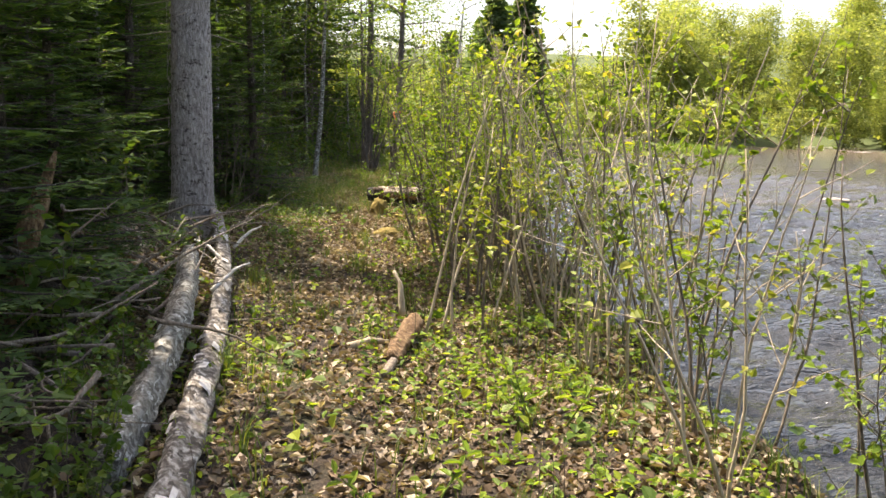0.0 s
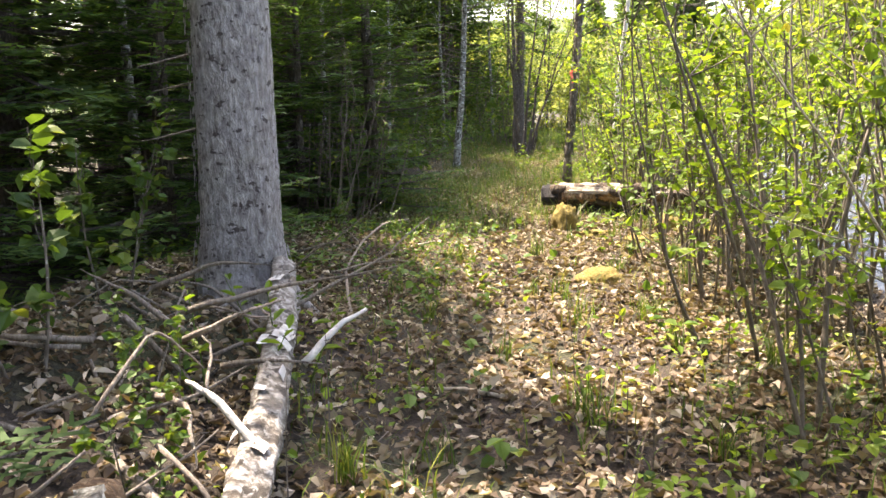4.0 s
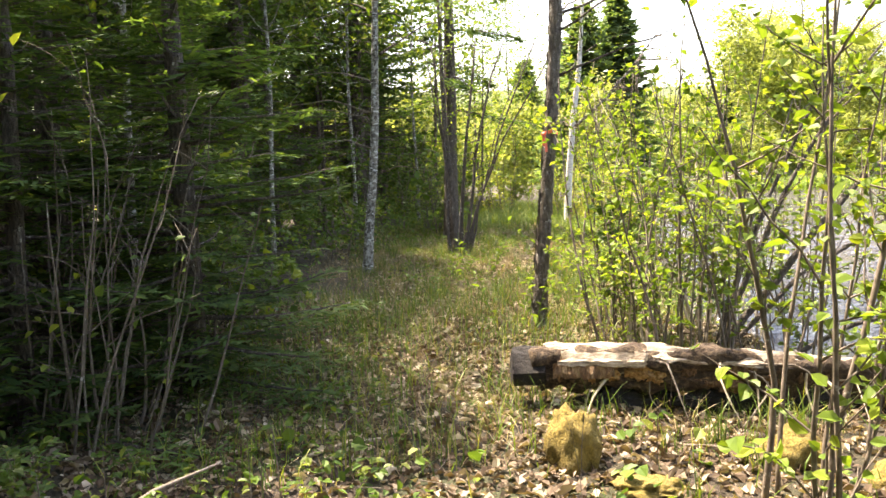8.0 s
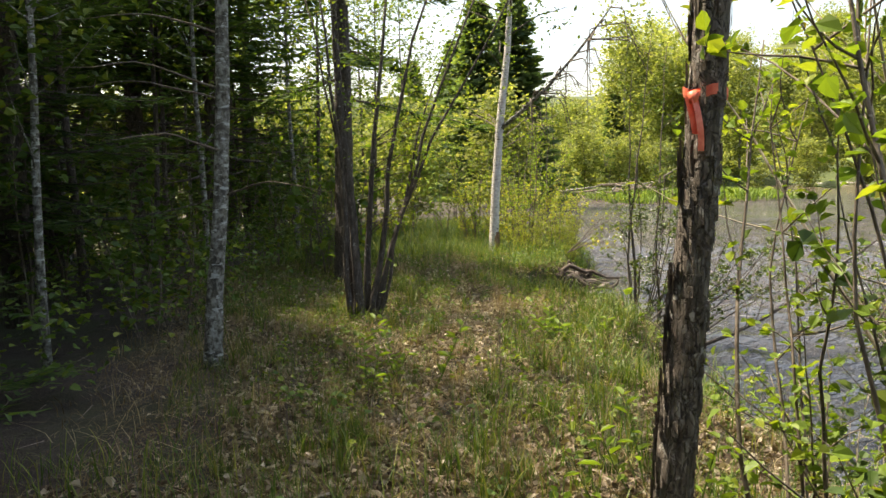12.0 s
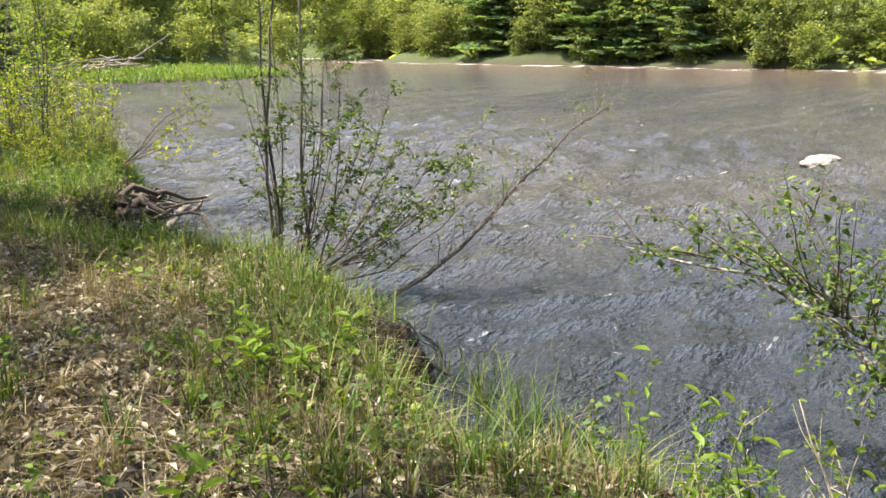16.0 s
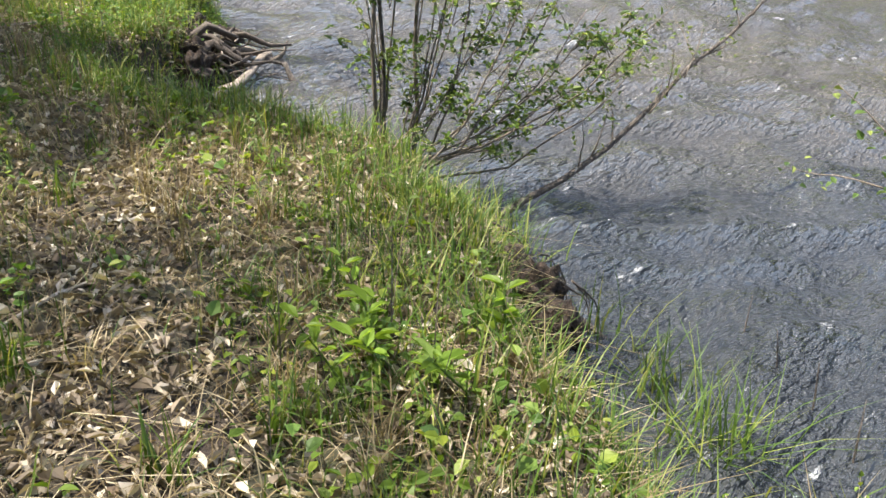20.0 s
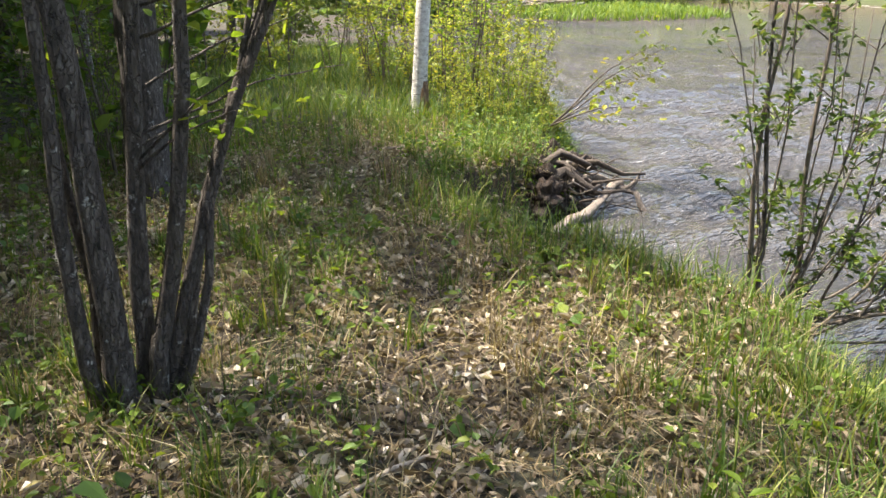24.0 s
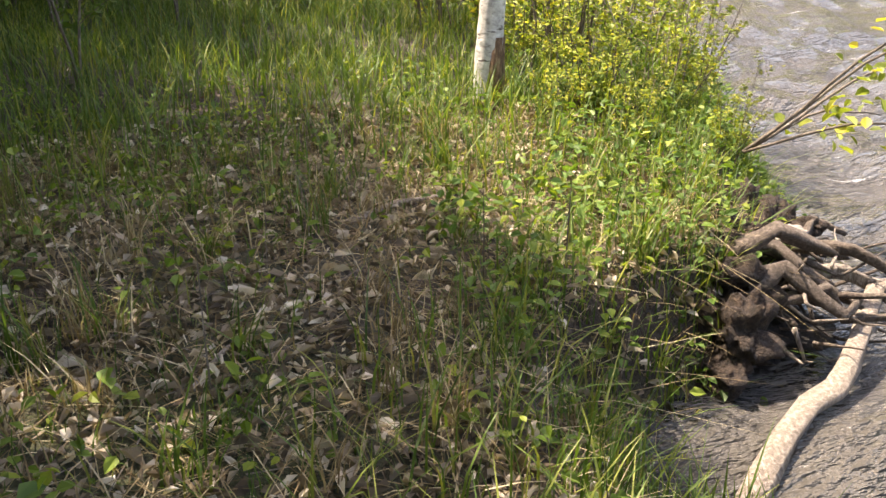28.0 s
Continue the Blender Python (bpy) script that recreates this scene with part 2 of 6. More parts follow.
BARK_ALDER = bark_mat("alder_bark", (0.05, 0.037, 0.028), (0.12, 0.095, 0.07), (0.24, 0.20, 0.16), (20, 20, 6), (0.34, 0.32, 0.28), 0.004, 0.64)
BARK_PALE = bark_mat("pale_alder_bark", (0.20, 0.16, 0.11), (0.36, 0.30, 0.22), (0.5, 0.44, 0.35), (20, 20, 6), None, 0.004)
BARK_BIRCH = bark_mat("birch_bark", (0.30, 0.27, 0.24), (0.58, 0.55, 0.51), (0.78, 0.76, 0.72), (6, 6, 9), (0.09, 0.075, 0.062), 0.015, 0.61)
BARK_OLD = bark_mat("old_birch_bark", (0.07, 0.055, 0.042), (0.19, 0.168, 0.142), (0.44, 0.42, 0.385), (7, 7, 7), (0.05, 0.04, 0.03), 0.03, 0.55, None, 0.10)
BARK_LICHEN = bark_mat("lichen_bark", (0.045, 0.04, 0.032), (0.15, 0.14, 0.115), (0.30, 0.30, 0.27), (8, 8, 6), (0.44, 0.45, 0.42), 0.03, 0.57, None, 0.10)
DEADWOOD = bark_mat("dead_wood", (0.07, 0.053, 0.04), (0.19, 0.155, 0.122), (0.38, 0.33, 0.28), (22, 22, 3), None, 0.015)
ROT = bark_mat("rotten_wood", (0.03, 0.016, 0.009), (0.14, 0.08, 0.038), (0.38, 0.27, 0.15), (12, 12, 4), None, 0.03)
# rotten core darkened, the void's shade below the slabs put into its colour
ROT_SHADED = bark_mat("shaded_rotten_wood", (0.012, 0.008, 0.006), (0.055, 0.036, 0.022), (0.19, 0.135, 0.08), (10, 16, 16), None, 0.03)
SLAB = bark_mat("weathered_slab", (0.16, 0.12, 0.08), (0.38, 0.31, 0.23), (0.62, 0.55, 0.45), (5, 22, 22), (0.10, 0.06, 0.03), 0.02, 0.62)
AMBER = bark_mat("amber_rot", (0.12, 0.055, 0.018), (0.36, 0.20, 0.07), (0.6, 0.42, 0.2), (18, 18, 18), None, 0.02)
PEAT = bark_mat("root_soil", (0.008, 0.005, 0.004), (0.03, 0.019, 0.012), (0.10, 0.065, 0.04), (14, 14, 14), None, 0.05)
MOSS = bark_mat("moss", (0.06, 0.045, 0.010), (0.17, 0.125, 0.026), (0.30, 0.22, 0.05), (25, 25, 25), None, 0.02)
STONE = bark_mat("river_stone", (0.10, 0.09, 0.08), (0.24, 0.21, 0.18), (0.36, 0.33, 0.30), (5, 5, 8), None, 0.02)
ROOT_WET = bark_mat("wet_root", (0.022, 0.016, 0.012), (0.07, 0.053, 0.04), (0.17, 0.14, 0.115), (22, 22, 22), None, 0.01)
# near-black: charred log end, plus shade painted under the log and among roots
CHAR_SHADE = bark_mat("char_and_shade", (0.004, 0.003, 0.003), (0.012, 0.01, 0.009), (0.03, 0.024, 0.02), (14, 14, 14), None, 0.03)


def tape_build(nt, bsdf):
    n = noise_tex(nt, coords(nt), 30.0, 3.0)
    nt.links.new(ramp(nt, n, ((0.3, (0.75, 0.10, 0.05)), (0.7, (0.95, 0.26, 0.16)))), bsdf.inputs["Base Color"])
    bsdf.inputs["Roughness"].default_value = 0.4


TAPE = mat("flagging_tape", tape_build)

# ---- mesh tools ----
rng = np.random.default_rng(7)


def mesh_np(name, verts, quads, material, smooth=False, second=None, split=0):
    verts, quads = np.asarray(verts, np.float32), np.asarray(quads, np.int32)
    me = bpy.data.meshes.new(name)
    me.vertices.add(len(verts))
    me.vertices.foreach_set("co", verts.ravel())
    k = quads.shape[1]
    me.loops.add(quads.size)
    me.loops.foreach_set("vertex_index", quads.ravel())
    me.polygons.add(len(quads))
    me.polygons.foreach_set("loop_start", np.arange(0, quads.size, k, dtype=np.int32))
    me.polygons.foreach_set("use_smooth", np.full(len(quads), smooth))
    me.update(calc_edges=True)
    me.validate()
    me.materials.append(material)
    if second:
        me.materials.append(second)
        idx = np.zeros(len(quads), np.int32)
        idx[split:] = 1
        me.polygons.foreach_set("material_index", idx)
    return me


class Shape:
    """Gathers quads of many pieces into one mesh."""

    def __init__(self):
        self.v, self.q, self.n = [], [], 0

    def add(self, v, q):
        self.v.append(np.asarray(v, float))
        self.q.append(np.asarray(q, int) + self.n)
        self.n += len(v)
        return self

    def mesh(self, name, material, smooth=False):
        return mesh_np(name, np.concatenate(self.v), np.concatenate(self.q), material, smooth)


def unit(v):
    v = np.asarray(v, float)
    return v / (np.linalg.norm(v, axis=-1, keepdims=True) + 1e-9)


def tube(path, radii, sides=6, rough=0.0, seed=0, cap=True):
    """Verts and quads of a tapered tube along a path; rough makes it lumpy."""
    p, r = np.asarray(path, float), np.asarray(radii, float)
    n = len(p)
    d = unit(np.gradient(p, axis=0))
    ref = np.array([0.0, 0.0, 1.0]) if abs(d[0][2]) < 0.9 else np.array([1.0, 0.0, 0.0])
    a = unit(np.cross(d, ref))
    b = np.cross(d, a)
    ang = np.linspace(0, 2 * np.pi, sides, endpoint=False)
    lump = 1.0
    if rough:
        g = np.random.default_rng(seed)
        lump = 1 + rough * (g.random((n, sides)) * 2 - 1) + rough * np.sin(ang * 3 + g.random() * 6)[None]
        lump = lump[:, :, None]
    ring = p[:, None] + (a[:, None] * np.cos(ang)[None, :, None] + b[:, None] * np.sin(ang)[None, :, None]) * r[:, None, None] * lump
    v = ring.reshape(-1, 3)
    i = np.arange(n - 1)[:, None] * sides
    j = np.arange(sides)[None]
    k = (j + 1) % sides
    q = np.stack([i + j, i + k, i + sides + k, i + sides + j], -1).reshape(-1, 4)
    if cap:
        c0, c1 = len(v), len(v) + 1
        v = np.concatenate([v, p[:1], p[-1:]])
        jj = np.arange(0, sides, 2)
        e0 = np.stack([np.full(len(jj), c0), (jj + 2) % sides, (jj + 1) % sides, jj], -1)
        o = (n - 1) * sides
        e1 = np.stack([np.full(len(jj), c1), o + jj, o + (jj + 1) % sides, o + (jj + 2) % sides], -1)
        q = np.concatenate([q, e0, e1])
    return v, q


def wander(base, way, length, n=8, wob=0.08, rise=0.0, g=None):
    """A slightly crooked path from base along way; rise bends it up or down."""
    g = g or rng
    d = unit(way)
    pts = [np.array(base, float)]
    for _ in range(n - 1):
        d = unit(d + g.normal(0, wob, 3) + np.array([0, 0, rise / n]))
        pts.append(pts[-1] + d * length / (n - 1))
    return np.array(pts)


def leaf_np(P, D, U, L, wide=0.6, fold=0.12, droop=0.15):
    """Many folded ovate leaves: base, direction, upward side, length."""
    P, D = np.asarray(P, float), unit(D)
    S = unit(np.cross(D, U))
    U = np.cross(S, D)
    L = np.broadcast_to(np.asarray(L, float), (len(P),))[:, None]
    w = L * wide * 0.5
    T = P + D * L - U * droop * L
    up = U * fold * L
    v = np.stack([P, P + D * L * 0.32 + S * w + up, P + D * L * 0.72 + S * w * 0.72 + up * 0.5, T,
                  P + D * L * 0.72 - S * w * 0.72 + up * 0.5, P + D * L * 0.32 - S * w + up], 1)
    base = np.arange(len(P))[:, None] * 6
    q = np.concatenate([base + np.array([[0, 3, 2, 1]]), base + np.array([[0, 5, 4, 3]])])
    return v.reshape(-1, 3), q


def blade_np(P, H, lean, width):
    """Many grass blades: root, height, lean (n, 2), width."""
    n = len(P)
    lean = np.concatenate([lean, np.zeros((n, 1))], 1)
    side = unit(np.cross(lean + 1e-6, [0, 0, 1.0]))
    H, width = H[:, None], width[:, None]
    rows = []
    for s, k in ((0, 1.0), (0.4, 0.85), (0.75, 0.55), (1.0, 0.08)):
        c = P + np.array([0, 0, 1.0]) * H * (s - 0.25 * s * s * np.linalg.norm(lean, axis=1, keepdims=True)) + lean * H * s * s
        rows += [c - side * width * k / 2, c + side * width * k / 2]
    v = np.stack(rows, 1).reshape(-1, 3)
    base = np.arange(n)[:, None] * 8
    q = np.concatenate([base + np.array([[k, k + 1, k + 3, k + 2]]) for k in (0, 2, 4)])
    return v, q


def rand_unit(n, g=None):
    return unit((g or rng).normal(0, 1, (n, 3)))


def part_me(name, me, parent, label=""):
    ob = new(name, me)
    ob.parent = parent
    return tagged(ob, label)


def thing(name, place, label, category, group="", rz=0.0, scale=1.0):
    ob = new(name)
    ob.empty_display_size = 0.2
    ob.matrix_basis = pose(*place, 0, 0, rz) @ Matrix.Diagonal((scale, scale, scale, 1))
    return tagged(ob, label, category, group)


def put(ob, x, y, z=None, rz=0.0, scale=1.0, rx=0.0, ry=0.0):
    """A copy of a thing, standing on the ground."""
    c = copy_thing(ob, pose(0, 0, 0))
    c.matrix_basis = pose(x, y, height(x, y) - 0.03 if z is None else z, rx, ry, rz) @ Matrix.Diagonal((scale, scale, scale, 1))
    return c


# ---- ground and river ----
NEAR_Y = (-90, -6, -1, 1.5, 2.6, 5, 9, 12, 15.4, 16.5, 17.4, 18.3, 19.3, 20.3, 21.1, 21.6, 22.2, 23.2, 24.6, 27, 31, 40, 55, 70, 80, 95)
NEAR_X = (2.0, 2.7, 3.15, 3.3, 3.5, 3.9, 4.2, 4.25, 4.3, 4.6, 5.2, 5.8, 5.55, 5.1, 5.08, 5.35, 6.15, 7.0, 7.7, 8.6, 9.5, 12.5, 18, 29, 48, 75)
FAR_Y = (-90, 0, 30, 55, 66, 76, 95)
FAR_X = (78, 62, 55, 57, 58, 63, 76)


def bank(y):
    return np.interp(y, NEAR_Y, NEAR_X)


def far_bank(y):
    return np.interp(y, FAR_Y, FAR_X)


def ease(a, b, x):
    t = np.clip((x - a) / (b - a), 0, 1)
    return t * t * (3 - 2 * t)


def heights(x, y):
    x, y = np.asarray(x, float), np.asarray(y, float)
    d = bank(y) - x + 0.10 * np.sin(y * 2.3) + 0.07 * np.sin(y * 5.1 + 1)
    f = x - far_bank(y)
    bumps = 0.035 * np.sin(x * 1.7 + y * 0.9) * np.sin(y * 1.3 - x * 0.6) + 0.02 * np.sin(x * 4.3 + 1.1) * np.sin(y * 3.7)
    land = bumps + 0.42 * np.exp(-((x + 1.9) / 0.85) ** 2 - ((y - 3.6) / 3.6) ** 2) + 0.25 * ease(-2, -8, x)
    near = -1.25 + (land + 1.25) * ease(-0.9, 0.0, d) * 0.42 + (land + 1.25) * ease(-0.1, 0.75, d) * 0.58
    other = -1.25 + 1.7 * ease(-0.7, 0.5, f) + 15 * ease(6, 80, f) + 0.3 * np.sin(y * 0.4)
    island = 0.95 * np.exp(-(((x - 28.5) / 7.5) ** 4 + ((y - 58) / 8.5) ** 4))
    up = 14 * ease(75, 150, y)
    return np.where(x < (bank(y) + far_bank(y)) / 2, near, other) + island + up


def height(x, y):
    return float(heights(x, y))


def axis(lo, hi, step, far_lo, far_hi):
    core = np.arange(lo, hi + step / 2, step)
    out_hi, out_lo, s = [hi], [lo], step
    while out_hi[-1] < far_hi or out_lo[-1] > far_lo:
        s *= 1.13
        out_hi.append(out_hi[-1] + s)
        out_lo.append(out_lo[-1] - s)
    return np.concatenate([np.array(out_lo[:0:-1]), core, np.array(out_hi[1:])])


def grid_mesh(name, xs, ys, fn, material):
    X, Y = np.meshgrid(xs, ys)
    Z = fn(X, Y)
    v = np.stack([X, Y, Z], -1).reshape(-1, 3)
    nx = len(xs)
    i = (np.arange(len(ys) - 1)[:, None] * nx + np.arange(nx - 1)[None]).ravel()
    return mesh_np(name, v, np.stack([i, i + 1, i + nx + 1, i + nx], -1), material, True)


def rough_ground(X, Y):
    Z = heights(X, Y)
    g = np.random.default_rng(3)
    near = np.exp(-(np.maximum(np.abs(X - 2) - 6, 0) / 6) ** 2)
    return Z + g.normal(0, 0.008, Z.shape) * near


ground = tagged(new("ground", grid_mesh("ground", axis(-5, 9, 0.09, -900, 900), axis(-7, 28, 0.1, -900, 900), rough_ground, GROUND)),
                "brown forest floor of soil, litter and moss beside a river", "ground", kind="structure")


def waves(X, Y):
    near = np.exp(-(np.maximum(np.hypot(X - 8, Y - 16) - 12, 0) / 14) ** 2)
    z = 0.04 * np.sin(X * 2.1 + Y * 3.4 + 2.5 * np.sin(X * 0.7)) + 0.034 * np.sin(X * 3.7 - Y * 4.6 + 3 * np.sin(Y * 0.9 + X * 0.3))
    z += 0.025 * np.sin(X * 5.3 + Y * 8.1 + 3 * np.sin(X * 1.3 + Y)) + 0.03 * np.sin(X * 0.55 + Y * 1.1)
    z += 0.010 * np.sin(X * 12.1 - Y * 6.3 + 4 * np.sin(Y * 1.9 - X)) + 0.006 * np.sin(X * 7.7 + Y * 14.9 + 4 * np.sin(X * 2.3 + Y * 0.7))
    return -0.6 + z * near


water = tagged(new("water", grid_mesh("water", axis(2, 16, 0.09, -900, 900), axis(-3, 28, 0.11, -900, 900), waves, WATER)),
               "grey-brown rippling river water with white foam flecks", "river", kind="structure")

# ---- trees ----


def needle_np(P, D, L, g, fat=0.17, tilt=0.25):
    """Narrow flat needle sprays."""
    U = np.broadcast_to([0, 0, 1.0], P.shape) + g.normal(0, tilt, P.shape)
    S = unit(np.cross(unit(D), U))
    Dn, w = unit(D), (L * fat)[:, None]
    v = np.stack([P - S * w, P + S * w, P + Dn * L[:, None] + S * w * 0.4, P + Dn * L[:, None] - S * w * 0.4], 1).reshape(-1, 3)
    return v, np.arange(len(P))[:, None] * 4 + np.arange(4)[None]


def fir(name, tall, spread, tiers, per_tier, dense, bare, seed, material, label, dry=0.0, size=1.0, trunk_mat=None, boughs=False, fat=0.17, tilt=0.25):
    """A conifer: trunk, whorls of flat drooping sprays in one crown."""
    g = np.random.default_rng(seed)
    top = thing(name, (0, 0, -200), label, "tree")
    tp = np.array([[0, 0, -0.1], [0.02, 0, tall * 0.3], [0.0, 0.03, tall * 0.7], [0.02, 0, tall]])
    part_me("trunk", Shape().add(*tube(tp, np.array([0.016, 0.013, 0.008, 0.002]) * tall + 0.01, 8, 0.06, seed)).mesh("trunk", trunk_mat or BARK_DARK, True), top)
    wood, P, D, U, L = Shape(), [], [], [], []
    for k in range(tiers):
        s = k / (tiers - 1)
        z = tall * (bare + (0.985 - bare) * s)
        reach = spread * (1 - s) ** 0.8 * (0.35 if s > 0.97 else 1.0) + 0.12
        for b in range(per_tier):
            a = b * 2 * np.pi / per_tier + k * 1.3 + g.normal(0, 0.25)
            r = reach * g.uniform(0.65, 1.12)
            way = np.array([np.cos(a), np.sin(a), 0.12 - 0.35 * (1 - s)])
            path = wander((0, 0, z + g.normal(0, 0.3) * tall / tiers), way, r, 6, 0.05, 0.35, g)
            stick = tube(path, np.linspace(0.012, 0.003, 6) * (0.5 + r), 4, cap=False)
            wood.add(*stick)
            if boughs:
                P, D, L = [], [], []
            m = max(4, int(dense * r))
            for t in np.linspace(0.15, 1.0, m):
                i = min(int(t * 5), 4)
                c = path[i] + (path[i + 1] - path[i]) * (t * 5 - i)
                ax = unit(path[i + 1] - path[i])
                sd = unit(np.cross(ax, [0, 0, 1.0]))
                tl = (0.10 + 0.34 * r * (1 - t * 0.75)) * g.uniform(0.7, 1.2)
                for sg in (-1, 1):
                    tw = unit(ax * 0.75 + sd * sg * 0.8 + g.normal(0, 0.08, 3) - np.array([0, 0, 0.12]))
                    nn = max(3, int(tl * 22 / size))
                    u = np.linspace(0.1, 1, nn)
                    base = c + tw * tl * u[:, None]
                    cross = unit(np.cross(tw, [0, 0, 1.0]))
                    for s2 in (-1, 1):
                        P.append(base)
                        D.append(tw * 0.7 + cross * s2 * 0.75 + g.normal(0, 0.12, (nn, 3)))
                        L.append(np.full(nn, 0.075 * size) * g.uniform(0.8, 1.3, nn))
            if boughs:
                v, q = needle_np(np.concatenate(P), np.concatenate(D), np.concatenate(L), g)
                me = mesh_np("bough", np.concatenate([stick[0], v]), np.concatenate([stick[1], q + len(stick[0])]), BARK_DARK, False, material, len(stick[1]))
                part_me("bough", me, top)
    if boughs:
        return top
    v, q = needle_np(np.concatenate(P), np.concatenate(D), np.concatenate(L), g, fat, tilt)
    P = np.concatenate(P)
    if dry:
        cut = P[:, 2] < tall * dry
        v4 = v.reshape(-1, 4, 3)
        v = v4[~cut].reshape(-1, 3)
        q = np.arange((~cut).sum())[:, None] * 4 + np.arange(4)[None]
    if size < 5:
        part_me("branchwork", wood.mesh("branchwork", BARK_DARK), top)["kind"] = "stuff"
    part_me("crown", mesh_np("crown", v, q, material), top, "dark green flat needle sprays")
    return top


def shrub(name, stems, tall, lean, leaf, leaves_each, material, bark, seed, label, category="shrub", spread=0.3, twigs=6, thick=0.013, upper=0.3, wide=0.75, way=None):
    """A many-stemmed shrub: every stem with its twigs a part, leaves one part."""
    g = np.random.default_rng(seed)
    top = thing(name, (0, 0, -200), label, category)
    P, D = [], []
    for k in range(stems):
        a = g.uniform(0, 2 * np.pi)
        off = np.array([np.cos(a), np.sin(a), 0]) * spread * g.uniform(0.1, 1)
        h = tall * g.uniform(0.6, 1.1)
        dirn = np.array([np.cos(a) * lean, np.sin(a) * lean, 1.0]) + g.normal(0, 0.06, 3)
        if way is not None:
            dirn = dirn + np.array(way)
        path = wander(off - [0, 0, 0.08], dirn, h, 12, 0.07, 0.5, g)
        sh = Shape().add(*tube(path, np.linspace(thick, thick * 0.22, 12) * g.uniform(0.6, 1.25), 6, 0.08, k))
        for _ in range(twigs):
            t = g.uniform(upper, 0.97)
            i = min(int(t * 11), 10)
            tw = wander(path[i], unit(rand_unit(1, g)[0] * [1, 1, 0.4] + [0, 0, 0.65]), h * 0.22 * g.uniform(0.5, 1.3), 6, 0.13, 0.2, g)
            first = sh.n
            sh.add(*tube(tw, np.linspace(thick * 0.35, thick * 0.12, 6), 4, cap=False))
            sh.q.append(np.array([[i * 6, i * 6 + 1, first + 1, first]]))
            for _ in range(leaves_each):
                j = g.integers(1, 6)
                P.append(tw[j] + g.normal(0, 0.015, 3))
                D.append(rand_unit(1, g)[0] * [1, 1, 0.5] + [0, 0, 0.1])
        for _ in range(leaves_each):
            i = g.integers(int(12 * upper), 12)
            P.append(path[i] + g.normal(0, 0.02, 3))
            D.append(rand_unit(1, g)[0] * [1, 1, 0.5] + [0, 0, 0.2])
        part_me("stem", sh.mesh("stem", bark, True), top)
    P, D = np.array(P), np.array(D)
    U = np.broadcast_to([0, 0, 1.0], P.shape) + g.normal(0, 0.45, P.shape)
    part_me("leaves", Shape().add(*leaf_np(P, D, U, leaf * g.uniform(0.55, 1.25, len(P)), wide)).mesh("leaves", material), top)
    return top


def crown_tree(name, tall, crown, clumps, per, leaf, material, bark, seed, label, low=0.35, thick=None, lean=(0, 0), cheap=False):
    """A broadleaf tree: tapered trunk, limbs and loose clumps of leaves with gaps."""
    g = np.random.default_rng(seed)
    top = thing(name, (0, 0, -200), label, "tree")
    th = thick or 0.014 * tall
    path = wander((0, 0, -0.15), (lean[0], lean[1], 1), tall, 12, 0.03, 0.03, g)
    part_me("trunk", Shape().add(*tube(path, np.linspace(th, th * 0.2, 12), 9, 0.06, seed)).mesh("trunk", bark, True), top)
    limbs, P = Shape(), []
    for _ in range(clumps):
        t = g.uniform(low, 1.0)
        i = min(int(t * 11), 10)
        r = crown * (1.15 - 0.75 * abs(t - 0.6) * 1.4) * g.uniform(0.35, 1.0)
        limb = wander(path[i], unit(rand_unit(1, g)[0] * [1, 1, 0.3] + [0, 0, 0.35]), r, 6, 0.12, 0.2, g)
        limbs.add(*tube(limb, np.linspace(th * 0.22, th * 0.05, 6), 3, cap=False))
        for c in limb[2:]:
            P.append(c + g.normal(0, 1, (per, 3)) * [crown * 0.12, crown * 0.12, crown * 0.07])
    P = np.concatenate(P)
    D = rand_unit(len(P), g) * [1, 1, 0.5]
    U = np.broadcast_to([0, 0, 1.0], P.shape) + g.normal(0, 0.5, P.shape)
    if not cheap:
        part_me("branchwork", limbs.mesh("branchwork", bark), top)["kind"] = "stuff"
    else:
        L = leaf * g.uniform(0.6, 1.3, (len(P), 1))
        A, S = unit(D) * L / 2, unit(np.cross(D, U)) * L * 0.38
        v = np.stack([P - A, P + S * 1.1 + A * 0.1, P + A, P - S + A * 0.1 - U * L * 0.1], 1).reshape(-1, 3)
        part_me("crown", mesh_np("crown", v, np.arange(len(P))[:, None] * 4 + np.arange(4)[None], material), top)
        return top
    part_me("crown", Shape().add(*leaf_np(P, D, U, leaf * g.uniform(0.6, 1.3, len(P)), 0.7)).mesh("crown", material), top)
    return top


def drop(ob):
    """Removes a model that was only copied from."""
    for o in [ob, *ob.children_recursive]:
        bpy.data.objects.remove(o)


fir_a = fir("fir_tree", 5.2, 1.25, 22, 6, 9, 0.02, 11, NEEDLE, "dark green balsam fir with branches down to the ground", boughs=True)
fir_b = fir("fir_tree", 3.4, 1.0, 17, 6, 10, 0.04, 12, NEEDLE, "young dense balsam fir beside the path", boughs=True)
fir_e = fir("fir_tree", 5.4, 1.3, 22, 6, 9, 0.02, 18, NEEDLE, "dark green balsam fir deep in the woods")
fir_c = fir("fir_tree", 11.0, 1.9, 24, 6, 4.6, 0.16, 13, NEEDLE, "tall dark fir with bare dead lower branches", 0.26, 2.0, fat=0.27)
fir_d = fir("fir_tree", 10.0, 1.7, 22, 6, 6.5, 0.12, 16, NEEDLE, "tall dark fir standing close to the path", 0.08, 1.25, fat=0.2)
